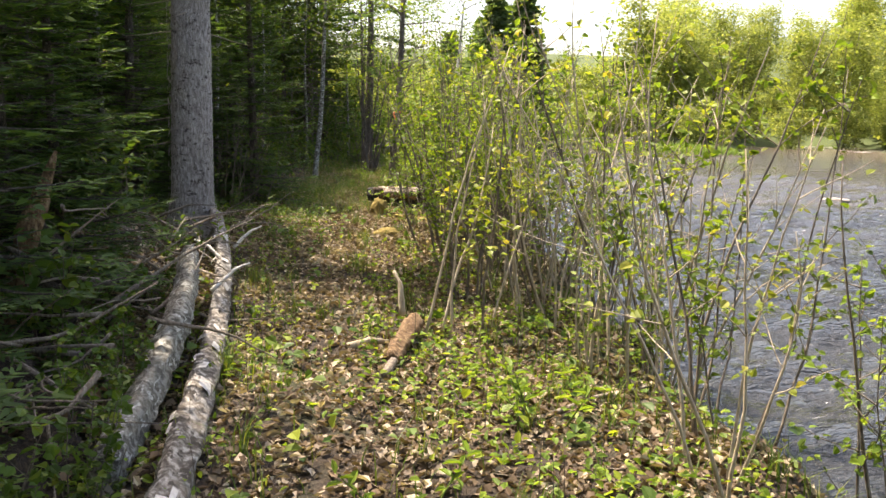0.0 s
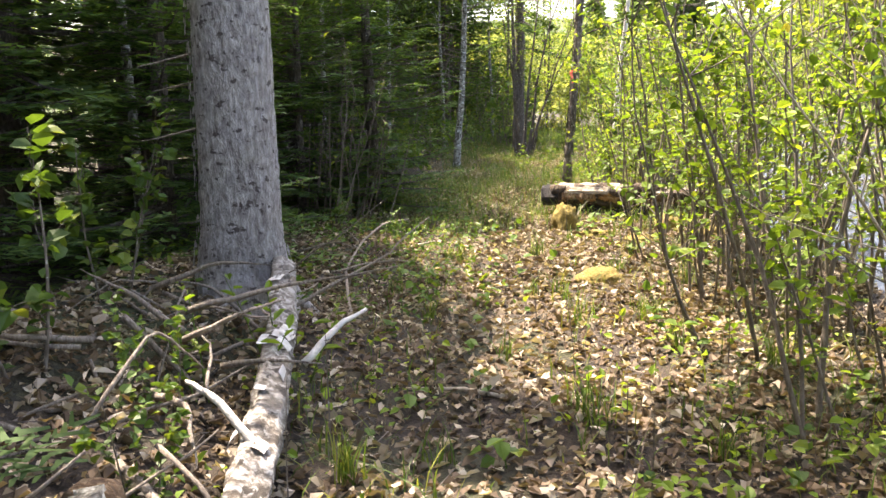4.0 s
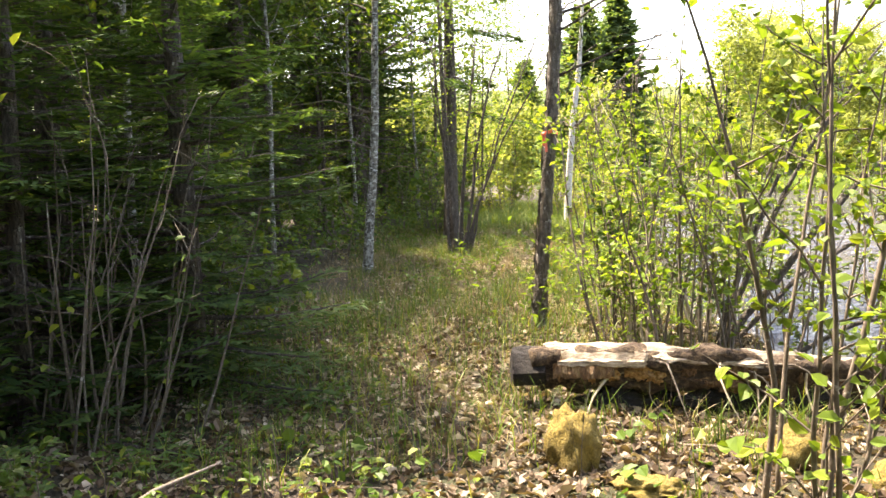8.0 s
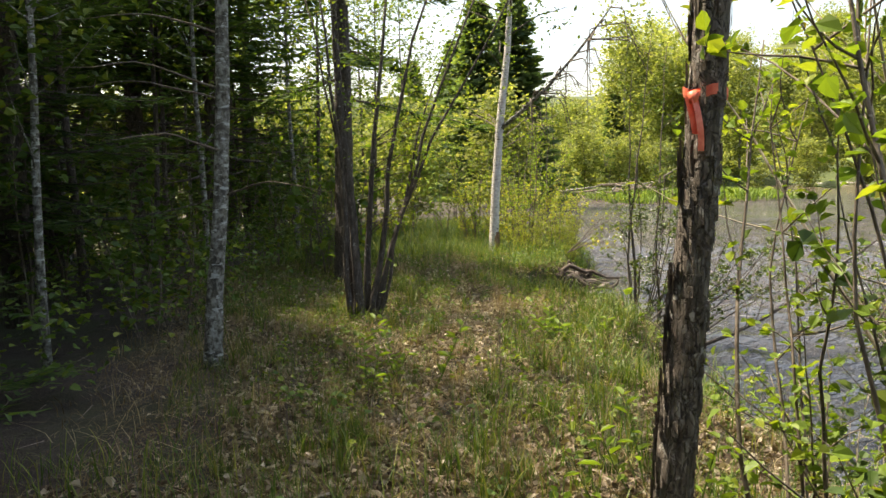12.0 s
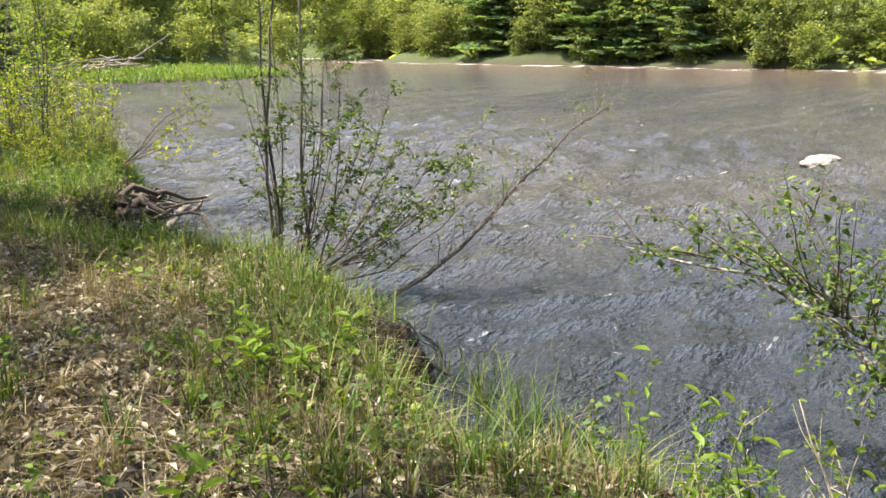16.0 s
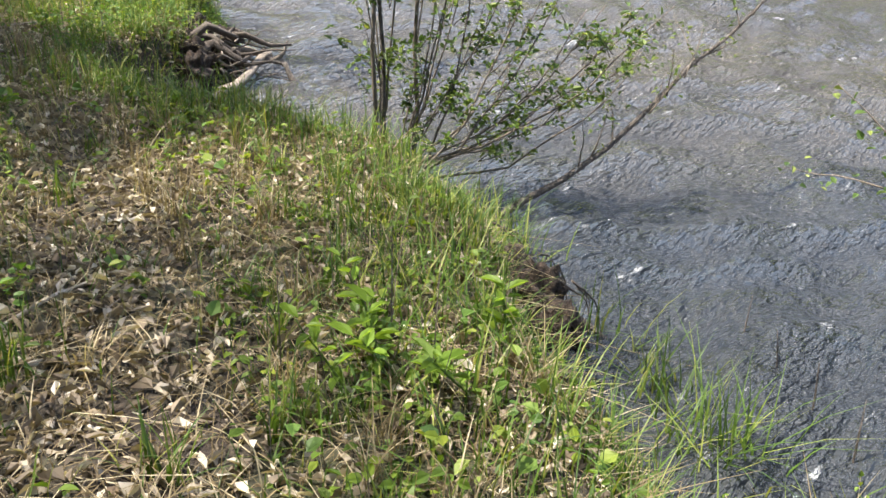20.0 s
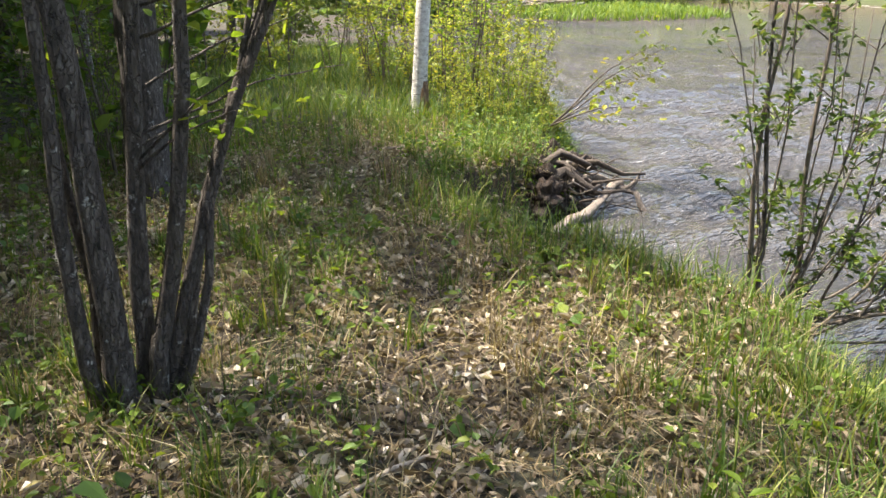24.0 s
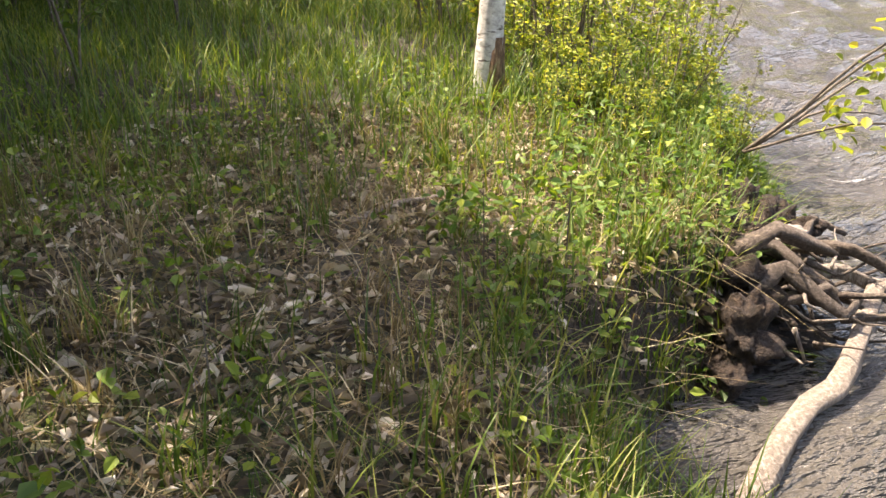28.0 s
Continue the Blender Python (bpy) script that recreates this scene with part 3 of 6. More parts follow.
spruce_a = fir("spruce_tree", 13.0, 2.5, 27, 8, 2.2, 0.03, 14, NEEDLE_FAR_HAZED, "dark spruce on the far bank", 0.0, 5.0, fat=0.28, tilt=0.9)
spruce_b = fir("spruce_tree", 9.0, 2.1, 24, 8, 2.3, 0.02, 15, NEEDLE_FAR_HAZED, "dark spruce on the far bank", 0.0, 5.0, fat=0.28, tilt=0.9)

alders = [shrub("alder_shrub", 6, 2.5, 0.18, 0.055, 13, LEAF_ALDER, BARK_ALDER, 21, "thin-stemmed alder shrub with fresh green leaves"),
          shrub("alder_shrub", 6, 2.4, 0.2, 0.05, 5, LEAF_YELLOW, BARK_PALE, 22, "pale-stemmed alder shrub with young yellow-green leaves", thick=0.0115, upper=0.45),
          shrub("alder_shrub", 6, 3.0, 0.14, 0.055, 14, LEAF_ALDER, BARK_ALDER, 23, "tall alder shrub with dark crooked stems"),
          shrub("alder_shrub", 6, 1.5, 0.3, 0.05, 6, LEAF_ALDER, BARK_PALE, 24, "low alder shrub with thin grey stems")]
leafy = shrub("alder_shrub", 8, 1.5, 0.3, 0.05, 13, LEAF_YELLOW, BARK_ALDER, 25, "bushy alder with fresh yellow-green leaves at the river bend", twigs=7, thick=0.009, upper=0.15)
saplings = [shrub("maple_sapling", 2, 2.2, 0.12, 0.085, 9, LEAF_MAPLE, BARK_ALDER, 31, "leafy maple sapling in the understory", "sapling", 0.1, 9, 0.012, 0.25, 0.9),
            shrub("maple_sapling", 3, 1.3, 0.22, 0.08, 8, LEAF_MAPLE, BARK_ALDER, 32, "low leafy maple sapling in the understory", "sapling", 0.15, 6, 0.008, 0.2, 0.9)]
bare = shrub("bare_shrub", 16, 2.1, 0.16, 0.06, 1, LEAF_MAPLE, BARK_ALDER, 34, "thicket of bare brown stems with few leaves", "shrub", 0.4, 3, 0.011, 0.4, 0.8, (0.28, 0.0, 0.0))
bushes = [crown_tree("bush", 4.5, 2.2, 64, 14, 0.17, LEAF_FAR_HAZED, BARK_ALDER, 41, "round light green bush on the far bank", 0.08, 0.05, cheap=True),
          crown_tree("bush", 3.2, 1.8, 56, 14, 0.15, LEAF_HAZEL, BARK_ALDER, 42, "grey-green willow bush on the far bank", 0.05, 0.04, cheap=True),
          crown_tree("broadleaf_tree", 12, 4.2, 90, 16, 0.27, LEAF_FAR_HAZED, BARK_LICHEN, 43, "light green spring tree on the far hillside", 0.2, 0.12, cheap=True)]
canopy = crown_tree("maple_tree", 9, 2.6, 40, 9, 0.115, LEAF_MAPLE, BARK_DARK, 44, "slender maple tree with a loose leafy crown", 0.4, 0.06)
thin_tree = crown_tree("thin_tree", 7, 1.6, 30, 10, 0.095, LEAF_MAPLE, BARK_LICHEN, 45, "thin grey forest tree with light foliage", 0.3, 0.045)

# ---- single trees and logs ----


def one(name, path, radii, material, label, category, sides=12, rough=0.06, seed=1, part="trunk", fine=1):
    """A thing that stands on one lumpy stem; returns it for more parts."""
    path = np.asarray(path, float)
    base = path[0].copy()
    n = len(path) * fine
    s = np.linspace(0, 1, n)
    k = np.linspace(0, 1, len(path))
    fine_path = np.stack([np.interp(s, k, path[:, i] - base[i]) for i in range(3)], 1)
    r = np.interp(s, k, radii)
    ob = thing(name, tuple(base), label, category)
    part_me(part, Shape().add(*tube(fine_path, r, sides, rough, seed)).mesh(part, material, True), ob)
    return ob


def limb(parent, pts, r0, r1, material, name="branch", sides=6, seed=3, rough=0.1, label=""):
    """A branch under parent, in world metres."""
    pts = np.asarray(pts, float) - np.array(parent.matrix_basis.translation)
    n = 10
    s, k = np.linspace(0, 1, n), np.linspace(0, 1, len(pts))
    p = np.stack([np.interp(s, k, pts[:, i]) for i in range(3)], 1)
    g = np.random.default_rng(seed)
    p[1:] += np.cumsum(g.normal(0, 0.006, (n - 1, 3)), 0) * np.linalg.norm(pts[-1] - pts[0])
    return part_me(name, Shape().add(*tube(p, np.linspace(r0, r1, n), sides, rough, seed)).mesh(name, material, True), parent, label)


def leaves_on(parent, pts, count, leaf, material, seed, spread=0.05, wide=0.7, name="leaves"):
    """Leaves along a line of points (world metres)."""
    g = np.random.default_rng(seed)
    pts = np.asarray(pts, float) - np.array(parent.matrix_basis.translation)
    t = g.random(count) * (len(pts) - 1)
    i = t.astype(int)
    P = pts[i] + (pts[i + 1] - pts[i]) * (t - i)[:, None] + g.normal(0, spread, (count, 3))
    D = rand_unit(count, g) * [1, 1, 0.6]
    U = np.broadcast_to([0, 0, 1.0], P.shape) + g.normal(0, 0.4, P.shape)
    return part_me(name, Shape().add(*leaf_np(P, D, U, leaf * g.uniform(0.6, 1.3, count), wide)).mesh(name, material), parent)


# large grey spruce beside the path
big = one("spruce_tree", [(-1.22, 4.72, 0.1), (-1.21, 4.72, 0.45), (-1.20, 4.71, 0.7), (-1.19, 4.7, 1.2), (-1.18, 4.7, 2.2), (-1.16, 4.72, 4), (-1.14, 4.74, 8), (-1.12, 4.76, 13)],
          [0.37, 0.29, 0.255, 0.245, 0.235, 0.21, 0.14, 0.03], BARK_SPRUCE, "large old spruce trunk with flaky grey bark", "tree", 40, 0.022, 5, fine=14)
for k in range(6):
    a = k * 1.05 + 0.3
    limb(big, [(-1.22 + 0.2 * math.cos(a), 4.72 + 0.2 * math.sin(a), 0.42), (-1.22 + 0.34 * math.cos(a), 4.72 + 0.34 * math.sin(a), 0.22), (-1.22 + 0.55 * math.cos(a), 4.72 + 0.55 * math.sin(a), height(-1.22 + 0.55 * math.cos(a), 4.72 + 0.55 * math.sin(a)) - 0.06)],
         0.055, 0.015, BARK_SPRUCE, "root", 8, k)
flake = Shape()
g0 = np.random.default_rng(51)
for _ in range(900):
    z, a = g0.uniform(0.35, 4.2), g0.uniform(0, 2 * np.pi)
    r = np.interp(z, [0.35, 0.6, 1.1, 2.1, 4], [0.31, 0.262, 0.248, 0.238, 0.212]) * 1.012
    c, n = np.array([r * math.cos(a), r * math.sin(a), z]), np.array([math.cos(a), math.sin(a), 0])
    s_, h_ = np.array([-math.sin(a), math.cos(a), 0]) * g0.uniform(0.008, 0.02), np.array([0, 0, g0.uniform(0.015, 0.04)])
    lift = n * g0.uniform(0.004, 0.012)
    flake.add([c - s_ - h_ * 0.8, c + s_ - h_ + lift, c + s_ * 0.8 + h_ * 0.5 + lift * 0.6, c - s_ * 0.7 + h_], [[0, 1, 2, 3]])
part_me("loose_bark", flake.mesh("loose_bark", BARK_SPRUCE), big)["kind"] = "stuff"
for k in range(14):
    a, z = g0.uniform(0, 6.28), g0.uniform(1.2, 4.0)
    b = np.array([-1.18, 4.71, z])
    d = np.array([math.cos(a), math.sin(a), -0.1])
    limb(big, [b + d * 0.2, b + d * g0.uniform(0.3, 0.75) + [0, 0, -0.05]], 0.010, 0.003, DEADWOOD, "twig_stub", 4, k)

# fallen birch along the path, broken against the spruce
birch_log = one("fallen_birch", [(-0.42, -3.4, 0.08), (-0.44, -2.2, 0.1), (-0.47, -0.6, 0.11), (-0.52, 0.6, 0.12), (-0.58, 1.6, 0.18), (-0.66, 2.6, 0.24), (-0.78, 3.6, 0.33), (-0.93, 4.55, 0.46)],
                [0.082, 0.08, 0.078, 0.076, 0.075, 0.075, 0.074, 0.072], BARK_OLD, "fallen white birch log with peeling dark-flecked bark", "log", 20, 0.16, 6, "log", 8)
for k, (y0, s) in enumerate(((0.9, 1), (2.2, -1), (3.2, 1))):
    limb(birch_log, [(-0.6, y0, 0.26), (-0.6 + 0.18 * s, y0 + 0.12, 0.42), (-0.6 + 0.3 * s, y0 + 0.2, 0.46)], 0.02, 0.008, BARK_BIRCH, "branch_stub", 6, k)
for k in range(22):
    y0 = g0.uniform(-3.2, 4.2)
    x0 = np.interp(y0, [-3.4, -0.6, 1.6, 3.6, 4.55], [-0.42, -0.47, -0.58, -0.78, -0.93])
    z0 = np.interp(y0, [-3.4, -0.6, 1.6, 3.6, 4.55], [0.08, 0.11, 0.18, 0.33, 0.46])
    w, a0 = g0.uniform(0.03, 0.09), g0.uniform(0.2, 2.2)
    aa = a0 + np.linspace(0, g0.uniform(0.5, 1.1), 6)
    rr = 0.082 + np.linspace(0, 1, 6) ** 2 * g0.uniform(0.005, 0.03)
    c = np.stack([rr * np.cos(aa), np.zeros(6), rr * np.sin(aa)], 1) + np.array([x0, y0, z0]) - np.array(birch_log.matrix_basis.translation)
    v = np.concatenate([c - [0, w, 0], c + [g0.normal(0, 0.004), w * g0.uniform(0.6, 1), 0]])
    i = np.arange(5)
    part_me("bark_curl", mesh_np("bark_curl", v, np.stack([i, i + 1, i + 7, i + 6], -1), BARK_BIRCH, True), birch_log)
lichen_log = one("fallen_log", [(-0.74, -2.3, 0.10), (-0.68, -1.3, 0.26), (-0.66, -0.5, 0.38), (-0.73, 0.5, 0.45), (-0.82, 1.3, 0.5)], [0.088, 0.088, 0.086, 0.084, 0.08],
                 BARK_LICHEN, "grey lichen-covered fallen log propped on debris", "log", 22, 0.15, 7, "log", 8)
part_me("broken_end", Shape().add(*tube(np.array([[-0.08, 3.58, 0.398], [-0.088, 3.68, 0.405], [-0.092, 3.74, 0.41]]), [0.08, 0.065, 0.03], 12, 0.2, 4)).mesh("broken_end", ROT, True), lichen_log, "splintered brown broken end")

# upturned root mound, splintered trunk and dead brush


def lump(name, place, size, material, label, category, seed, rough=0.22, parent=None):
    g = np.random.default_rng(seed)
    bm = bmesh.new()
    bmesh.ops.create_icosphere(bm, subdivisions=4, radius=1.0)
    off = Vector(g.uniform(0, 50, 3))
    for v in bm.verts:
        n = noise.fractal(v.co * 1.6 + off, 0.8, 2.0, 5) * rough + noise.noise(v.co * 7 + off) * rough * 0.3
        v.co = Vector((v.co.x * size[0], v.co.y * size[1], v.co.z * size[2])) * (1 + n)
    me = bpy.data.meshes.new(name)
    bm.to_mesh(me)
    bm.free()
    me.polygons.foreach_set("use_smooth", np.ones(len(me.polygons), bool))
    me.materials.append(material)
    if parent:
        ob = part_me(name, me, parent, label)
        ob.location = Vector(place) - parent.matrix_basis.translation
        return ob
    ob = new(name, me)
    ob.location = place
    return tagged(ob, label, category)


mound = thing("root_mound", (-1.35, -1.9, 0.0), "dark upturned root mound with litter and pale roots", "root mound")
for k, (x, y, z, s) in enumerate(((-1.3, -2.5, 0.02, 0.3), (-1.05, -2.15, 0.05, 0.22), (-1.55, -2.2, 0.12, 0.26), (-1.2, -1.75, 0.1, 0.24), (-1.6, -1.5, 0.2, 0.3), (-0.95, -2.75, 0.0, 0.2))):
    lump("soil", (x, y, z), (s, s * 1.1, s * 0.7), PEAT if k != 5 else ROT, "dark soil" if k != 5 else "crumbling red-brown rotten wood", "", 610 + k, 0.6, mound)
lump("soil", (-2.0, 0.2, 0.3), (0.5, 0.8, 0.7), PEAT, "dark soil hung with roots", "", 62, 0.55, mound)
for k in range(34):
    a = g0.uniform(0, 6.28)
    b = np.array([-1.8, 0.0, 0.5]) + g0.normal(0, 1, 3) * [0.35, 0.6, 0.3]
    e = b + np.array([math.cos(a) * 0.7 + 0.15, math.sin(a) * 0.8, g0.uniform(-0.35, 0.55)]) * g0.uniform(0.6, 1.3)
    e[2] = max(e[2], 0.05)
    limb(mound, [b, (b + e) / 2 + g0.normal(0, 0.08, 3), e], g0.uniform(0.008, 0.022), 0.003, DEADWOOD, "root", 5, 100 + k)
one("broken_trunk", [(-1.75, -0.6, 0.1), (-1.66, -0.45, 0.6), (-1.55, -0.25, 1.1), (-1.47, -0.1, 1.42)], [0.10, 0.09, 0.06, 0.01], ROT, "splintered orange-brown broken trunk", "stump", 10, 0.22, 8, fine=4)
brush = thing("brush_pile", (-1.7, 1.6, 0.2), "tangled pile of dead grey branches and twigs", "brush pile")
for k in range(110):
    b = np.array([g0.uniform(-2.0, -0.75), g0.uniform(-2.5, 4.3), g0.uniform(0.2, 0.55)])
    d = unit(g0.normal(0, 1, 3) * [1, 1, 0.3]) * g0.uniform(0.4, 1.3)
    limb(brush, [b, b + d * 0.5 + g0.normal(0, 0.06, 3), b + d], g0.uniform(0.006, 0.02), 0.003, DEADWOOD, "branch", 5, 200 + k)
for k in range(26):
    b = np.array([g0.uniform(-2.6, -0.75), g0.uniform(4.6, 8.2), g0.uniform(0.12, 0.3)])
    d = unit(g0.normal(0, 1, 3) * [1, 1, 0.25]) * g0.uniform(0.4, 1.2)
    limb(brush, [b, b + d * 0.5 + g0.normal(0, 0.05, 3), b + d], g0.uniform(0.005, 0.014), 0.002, DEADWOOD, "branch", 5, 300 + k)
one("bent_stick", [(-0.42, 4.25, 0.03), (-0.6, 5.2, 0.06), (-0.72, 6.2, 0.10), (-0.66, 7.2, 0.16), (-0.5, 7.9, 0.22), (-0.25, 8.3, 0.2)], [0.012, 0.013, 0.012, 0.011, 0.009, 0.005], DEADWOOD, "long bare grey branch lying curved on the floor", "stick", 7, 0.06, 9, "stick", 4)
for k, (x, y, rz, ln, r) in enumerate(((0.75, -0.45, 70, 0.5, 0.035), (0.62, 0.1, 20, 0.35, 0.03), (-0.85, -2.1, 110, 0.9, 0.03), (0.15, 3.4, 160, 0.6, 0.012), (1.9, -1.3, 30, 1.0, 0.015), (0.1, 6.2, 100, 0.8, 0.012), (0.9, 7.0, 15, 0.7, 0.01), (-0.2, 7.6, 60, 0.9, 0.012),
                                          (1.6, 6.6, 140, 0.6, 0.014), (0.3, 9.0, 30, 0.5, 0.01), (2.3, 8.5, 150, 0.8, 0.014), (1.0, 13.5, 40, 0.6, 0.01), (1.6, 15.2, 80, 0.7, 0.01), (2.8, 17.6, 20, 0.6, 0.009), (4.4, 22.7, 25, 0.55, 0.016), (3.0, 20.5, 130, 0.7, 0.01), (3.6, 21.6, 60, 0.4, 0.01), (2.2, 21.0, 160, 0.8, 0.012))):
    z = height(x, y)
    d = np.array([math.cos(radians(rz)), math.sin(radians(rz)), 0]) * ln / 2
    e = np.array([x, y, z])
    one("fallen_stick", [e - d + [0, 0, r * 0.6], e + [0.01, 0.02, r + 0.015], e + d + [0, 0, r * 0.7]], [r, r * 0.9, r * 0.5], BARK_PALE if k % 2 else DEADWOOD, "dry broken stick lying on the litter", "stick", 6, 0.12, 400 + k, "stick", 3)
wood_bit = one("rotten_log", [(1.02, 0.42, 0.10), (0.92, 0.12, 0.10), (0.80, -0.22, 0.07), (0.74, -0.46, 0.05)], [0.06, 0.07, 0.065, 0.05], ROT, "short rotten log with a pale broken end beside the path", "log", 12, 0.2, 12, "log", 4)
limb(wood_bit, [(0.9, 0.3, 0.18), (0.88, 0.34, 0.42), (0.84, 0.4, 0.52)], 0.03, 0.012, BARK_PALE, "stub", 6, 5, 0.2, "bleached stub")
lump("moss_hummock", (1.35, 5.85, 0.02), (0.2, 0.16, 0.10), MOSS, "yellow-green moss clump by the alder stems", "moss", 64, 0.25)

lump("river_stone", (16.7, 17.8, -0.62), (0.55, 0.3, 0.13), STONE, "pale flat stone breaking the river surface", "stone", 91, 0.2)
near_alder = thing("alder_shrub", (1.15, 0.3, 0.0), "pale crooked alder stems with young yellow leaves beside the trail", "shrub")
for k, (x, y, dx, dy, h, bow) in enumerate(((1.06, 0.31, 0.62, 0.15, 2.3, -0.10), (1.25, 0.25, 0.3, 0.2, 1.9, -0.06), (1.2, 0.4, 0.55, 0.5, 1.7, 0.05), (1.5, 0.15, 0.25, -0.1, 2.2, -0.04), (1.62, 0.35, 0.7, 0.3, 2.1, -0.05))):
    z = height(x, y) - 0.04
    pts = [np.array([x + dx * f + bow * math.sin(3.1 * f) + 0.02 * math.sin(9 * f + k), y + dy * f, z + h * f]) for f in np.linspace(0, 1, 6)]
    limb(near_alder, pts, 0.0125 if k < 4 else 0.010, 0.004, BARK_PALE if k != 3 else BARK_ALDER, "stem", 7, 1700 + k, 0.08)
    for j in range(7):
        f = g0.uniform(0.3, 0.95) * 4.99
        i = int(f)
        b = pts[i] + (pts[i + 1] - pts[i]) * (f - i)
        d = np.array([g0.normal(0.1, 0.18), g0.normal(0, 0.18), g0.uniform(0.1, 0.35)])
        limb(near_alder, [b, b + d * 0.6, b + d], 0.004, 0.0015, BARK_ALDER, "twig", 4, 1720 + 10 * k + j)
        leaves_on(near_alder, [b + d * 0.3, b + d], 7, 0.055, LEAF_YELLOW, 1780 + 10 * k + j, 0.03, 0.8)

# rotten fallen log with a hollow black end
rot = thing("rotten_log", (2.4, 9.5, 0.0), "rotten fallen log with a black hollow end and peeling slabs", "log")
LOG_LINE = np.array([[-0.92, 0.0, 0.27], [-0.6, -0.08, 0.28], [0.0, -0.2, 0.27], [0.6, -0.32, 0.22], [1.3, -0.45, 0.15], [2.2, -0.6, 0.02]])
s_ = np.linspace(0, 1, 44)
hp = np.stack([np.interp(s_, np.linspace(0, 1, 6), LOG_LINE[:, i]) for i in range(3)], 1)
hp[:, 2] += 0.015 * np.sin(s_ * 31)
part_me("log", Shape().add(*tube(hp, np.interp(s_, [0, 0.1, 0.5, 1], [0.105, 0.112, 0.12, 0.10]) * (1 + 0.1 * np.sin(s_ * 47)), 26, 0.26, 13)).mesh("log", ROT_SHADED, True), rot)


def log_at(x):
    return np.array([2.4 + x, 9.5 + np.interp(x, LOG_LINE[:, 0], LOG_LINE[:, 1]), np.interp(x, LOG_LINE[:, 0], LOG_LINE[:, 2])])


def plank(name, a, b, wide, thick, material, seed, label=""):
    """A split slab of wood with ragged ends and edges, from a to b."""
    g = np.random.default_rng(seed)
    a, b = np.asarray(a, float), np.asarray(b, float)
    along = unit(b - a)
    side = unit(np.cross(along, [0, 0, 1.0]))
    n, m = 14, 7
    u, w = np.linspace(0, 1, n), np.linspace(-1, 1, m)
    v = []
    ends = g.uniform(-0.07, 0.07, (2, m))
    for sign in (1, -1):
        for i in range(n):
            for j in range(m):
                uu = u[i] + (ends[0, j] * (1 - u[i]) + ends[1, j] * u[i]) * 0.9
                edge = wide * (0.85 + 0.15 * math.sin(u[i] * 17 + seed) + g.normal(0, 0.03))
                p = a + (b - a) * uu + side * w[j] * edge
                p = p + np.array([0, 0, sign * thick * (1 - 0.55 * w[j] ** 4) + 0.012 * math.sin(w[j] * 9 + seed) + g.normal(0, 0.004) - 0.06 * w[j] ** 2 * (wide / 0.12)])
                v.append(p - np.array(rot.matrix_basis.translation))
    q = []
    for k in (0, n * m):
        for i in range(n - 1):
            for j in range(m - 1):
                c = k + i * m + j
                q.append([c, c + 1, c + m + 1, c + m] if k == 0 else [c, c + m, c + m + 1, c + 1])
    rim = [i * m for i in range(n)] + [(n - 1) * m + j for j in range(1, m)] + [i * m + m - 1 for i in range(n - 2, -1, -1)] + [j for j in range(m - 2, 0, -1)]
    q += [[x, y, y + n * m, x + n * m] for x, y in zip(rim, rim[1:] + rim[:1])]
    return part_me(name, mesh_np(name, v, q, material, False), rot, label)


block = Shape()
bp = np.array([[-1.06, 0.02, 0.26], [-1.05, 0.02, 0.26], [-0.97, 0.0, 0.265], [-0.86, -0.02, 0.27]])
part_me("hollow_end", block.add(*tube(bp, [0.08, 0.115, 0.12, 0.115], 10, 0.13, 14)).mesh("hollow_end", CHAR_SHADE), rot, "charred black hollow end")
for k, (x0, x1, up, out, wide, thick) in enumerate(((-0.86, -0.12, 0.125, 0.0, 0.12, 0.022), (-0.78, -0.3, 0.085, -0.10, 0.07, 0.03), (-0.25, 0.42, 0.115, -0.03, 0.11, 0.02), (0.3, 1.15, 0.11, 0.02, 0.11, 0.022), (0.95, 1.7, 0.10, -0.02, 0.10, 0.02), (-0.82, -0.5, 0.02, -0.13, 0.05, 0.03))):
    plank("slab", log_at(x0) + [0, out, up], log_at(x1) + [0, out, up - 0.01], wide, thick, SLAB if k != 5 else ROT, 500 + k, "pale weathered wood slab")
for k in range(16):
    x0 = -0.84 + 0.13 * k + g0.normal(0, 0.03)
    c = log_at(min(x0, 1.6)) + [0, -0.09 + g0.normal(0, 0.015), -0.02 + g0.normal(0, 0.045)]
    lump("chunk", tuple(c), (g0.uniform(0.03, 0.08), 0.03, g0.uniform(0.03, 0.07)), AMBER if k in (2, 3, 4, 5) else ROT, "crumbling amber rotten wood" if k in (2, 3, 4, 5) else "", "", 530 + k, 0.8, rot)
# black lumps fill in the shaded void beneath the log
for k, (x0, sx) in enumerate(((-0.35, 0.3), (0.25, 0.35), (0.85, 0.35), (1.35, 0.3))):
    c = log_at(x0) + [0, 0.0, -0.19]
    lump("underside", (c[0], c[1], 0.06), (sx, 0.09, 0.10), CHAR_SHADE, "black fill for the shaded void under the log", "", 650 + k, 0.35, rot)
for k in range(22):
    b = log_at(g0.uniform(-0.55, 1.5)) + [0, -0.09, g0.uniform(-0.05, 0.08)]
    e = np.array([b[0] + g0.normal(0.05, 0.2), b[1] - g0.uniform(0.1, 0.45), 0.02])
    limb(rot, [b, (b + e) / 2 + g0.normal(0, 0.05, 3) + [0, 0, 0.06], e], g0.uniform(0.005, 0.011), 0.003, BARK_PALE if k % 3 else DEADWOOD, "splinter", 5, 520 + k, 0.2)
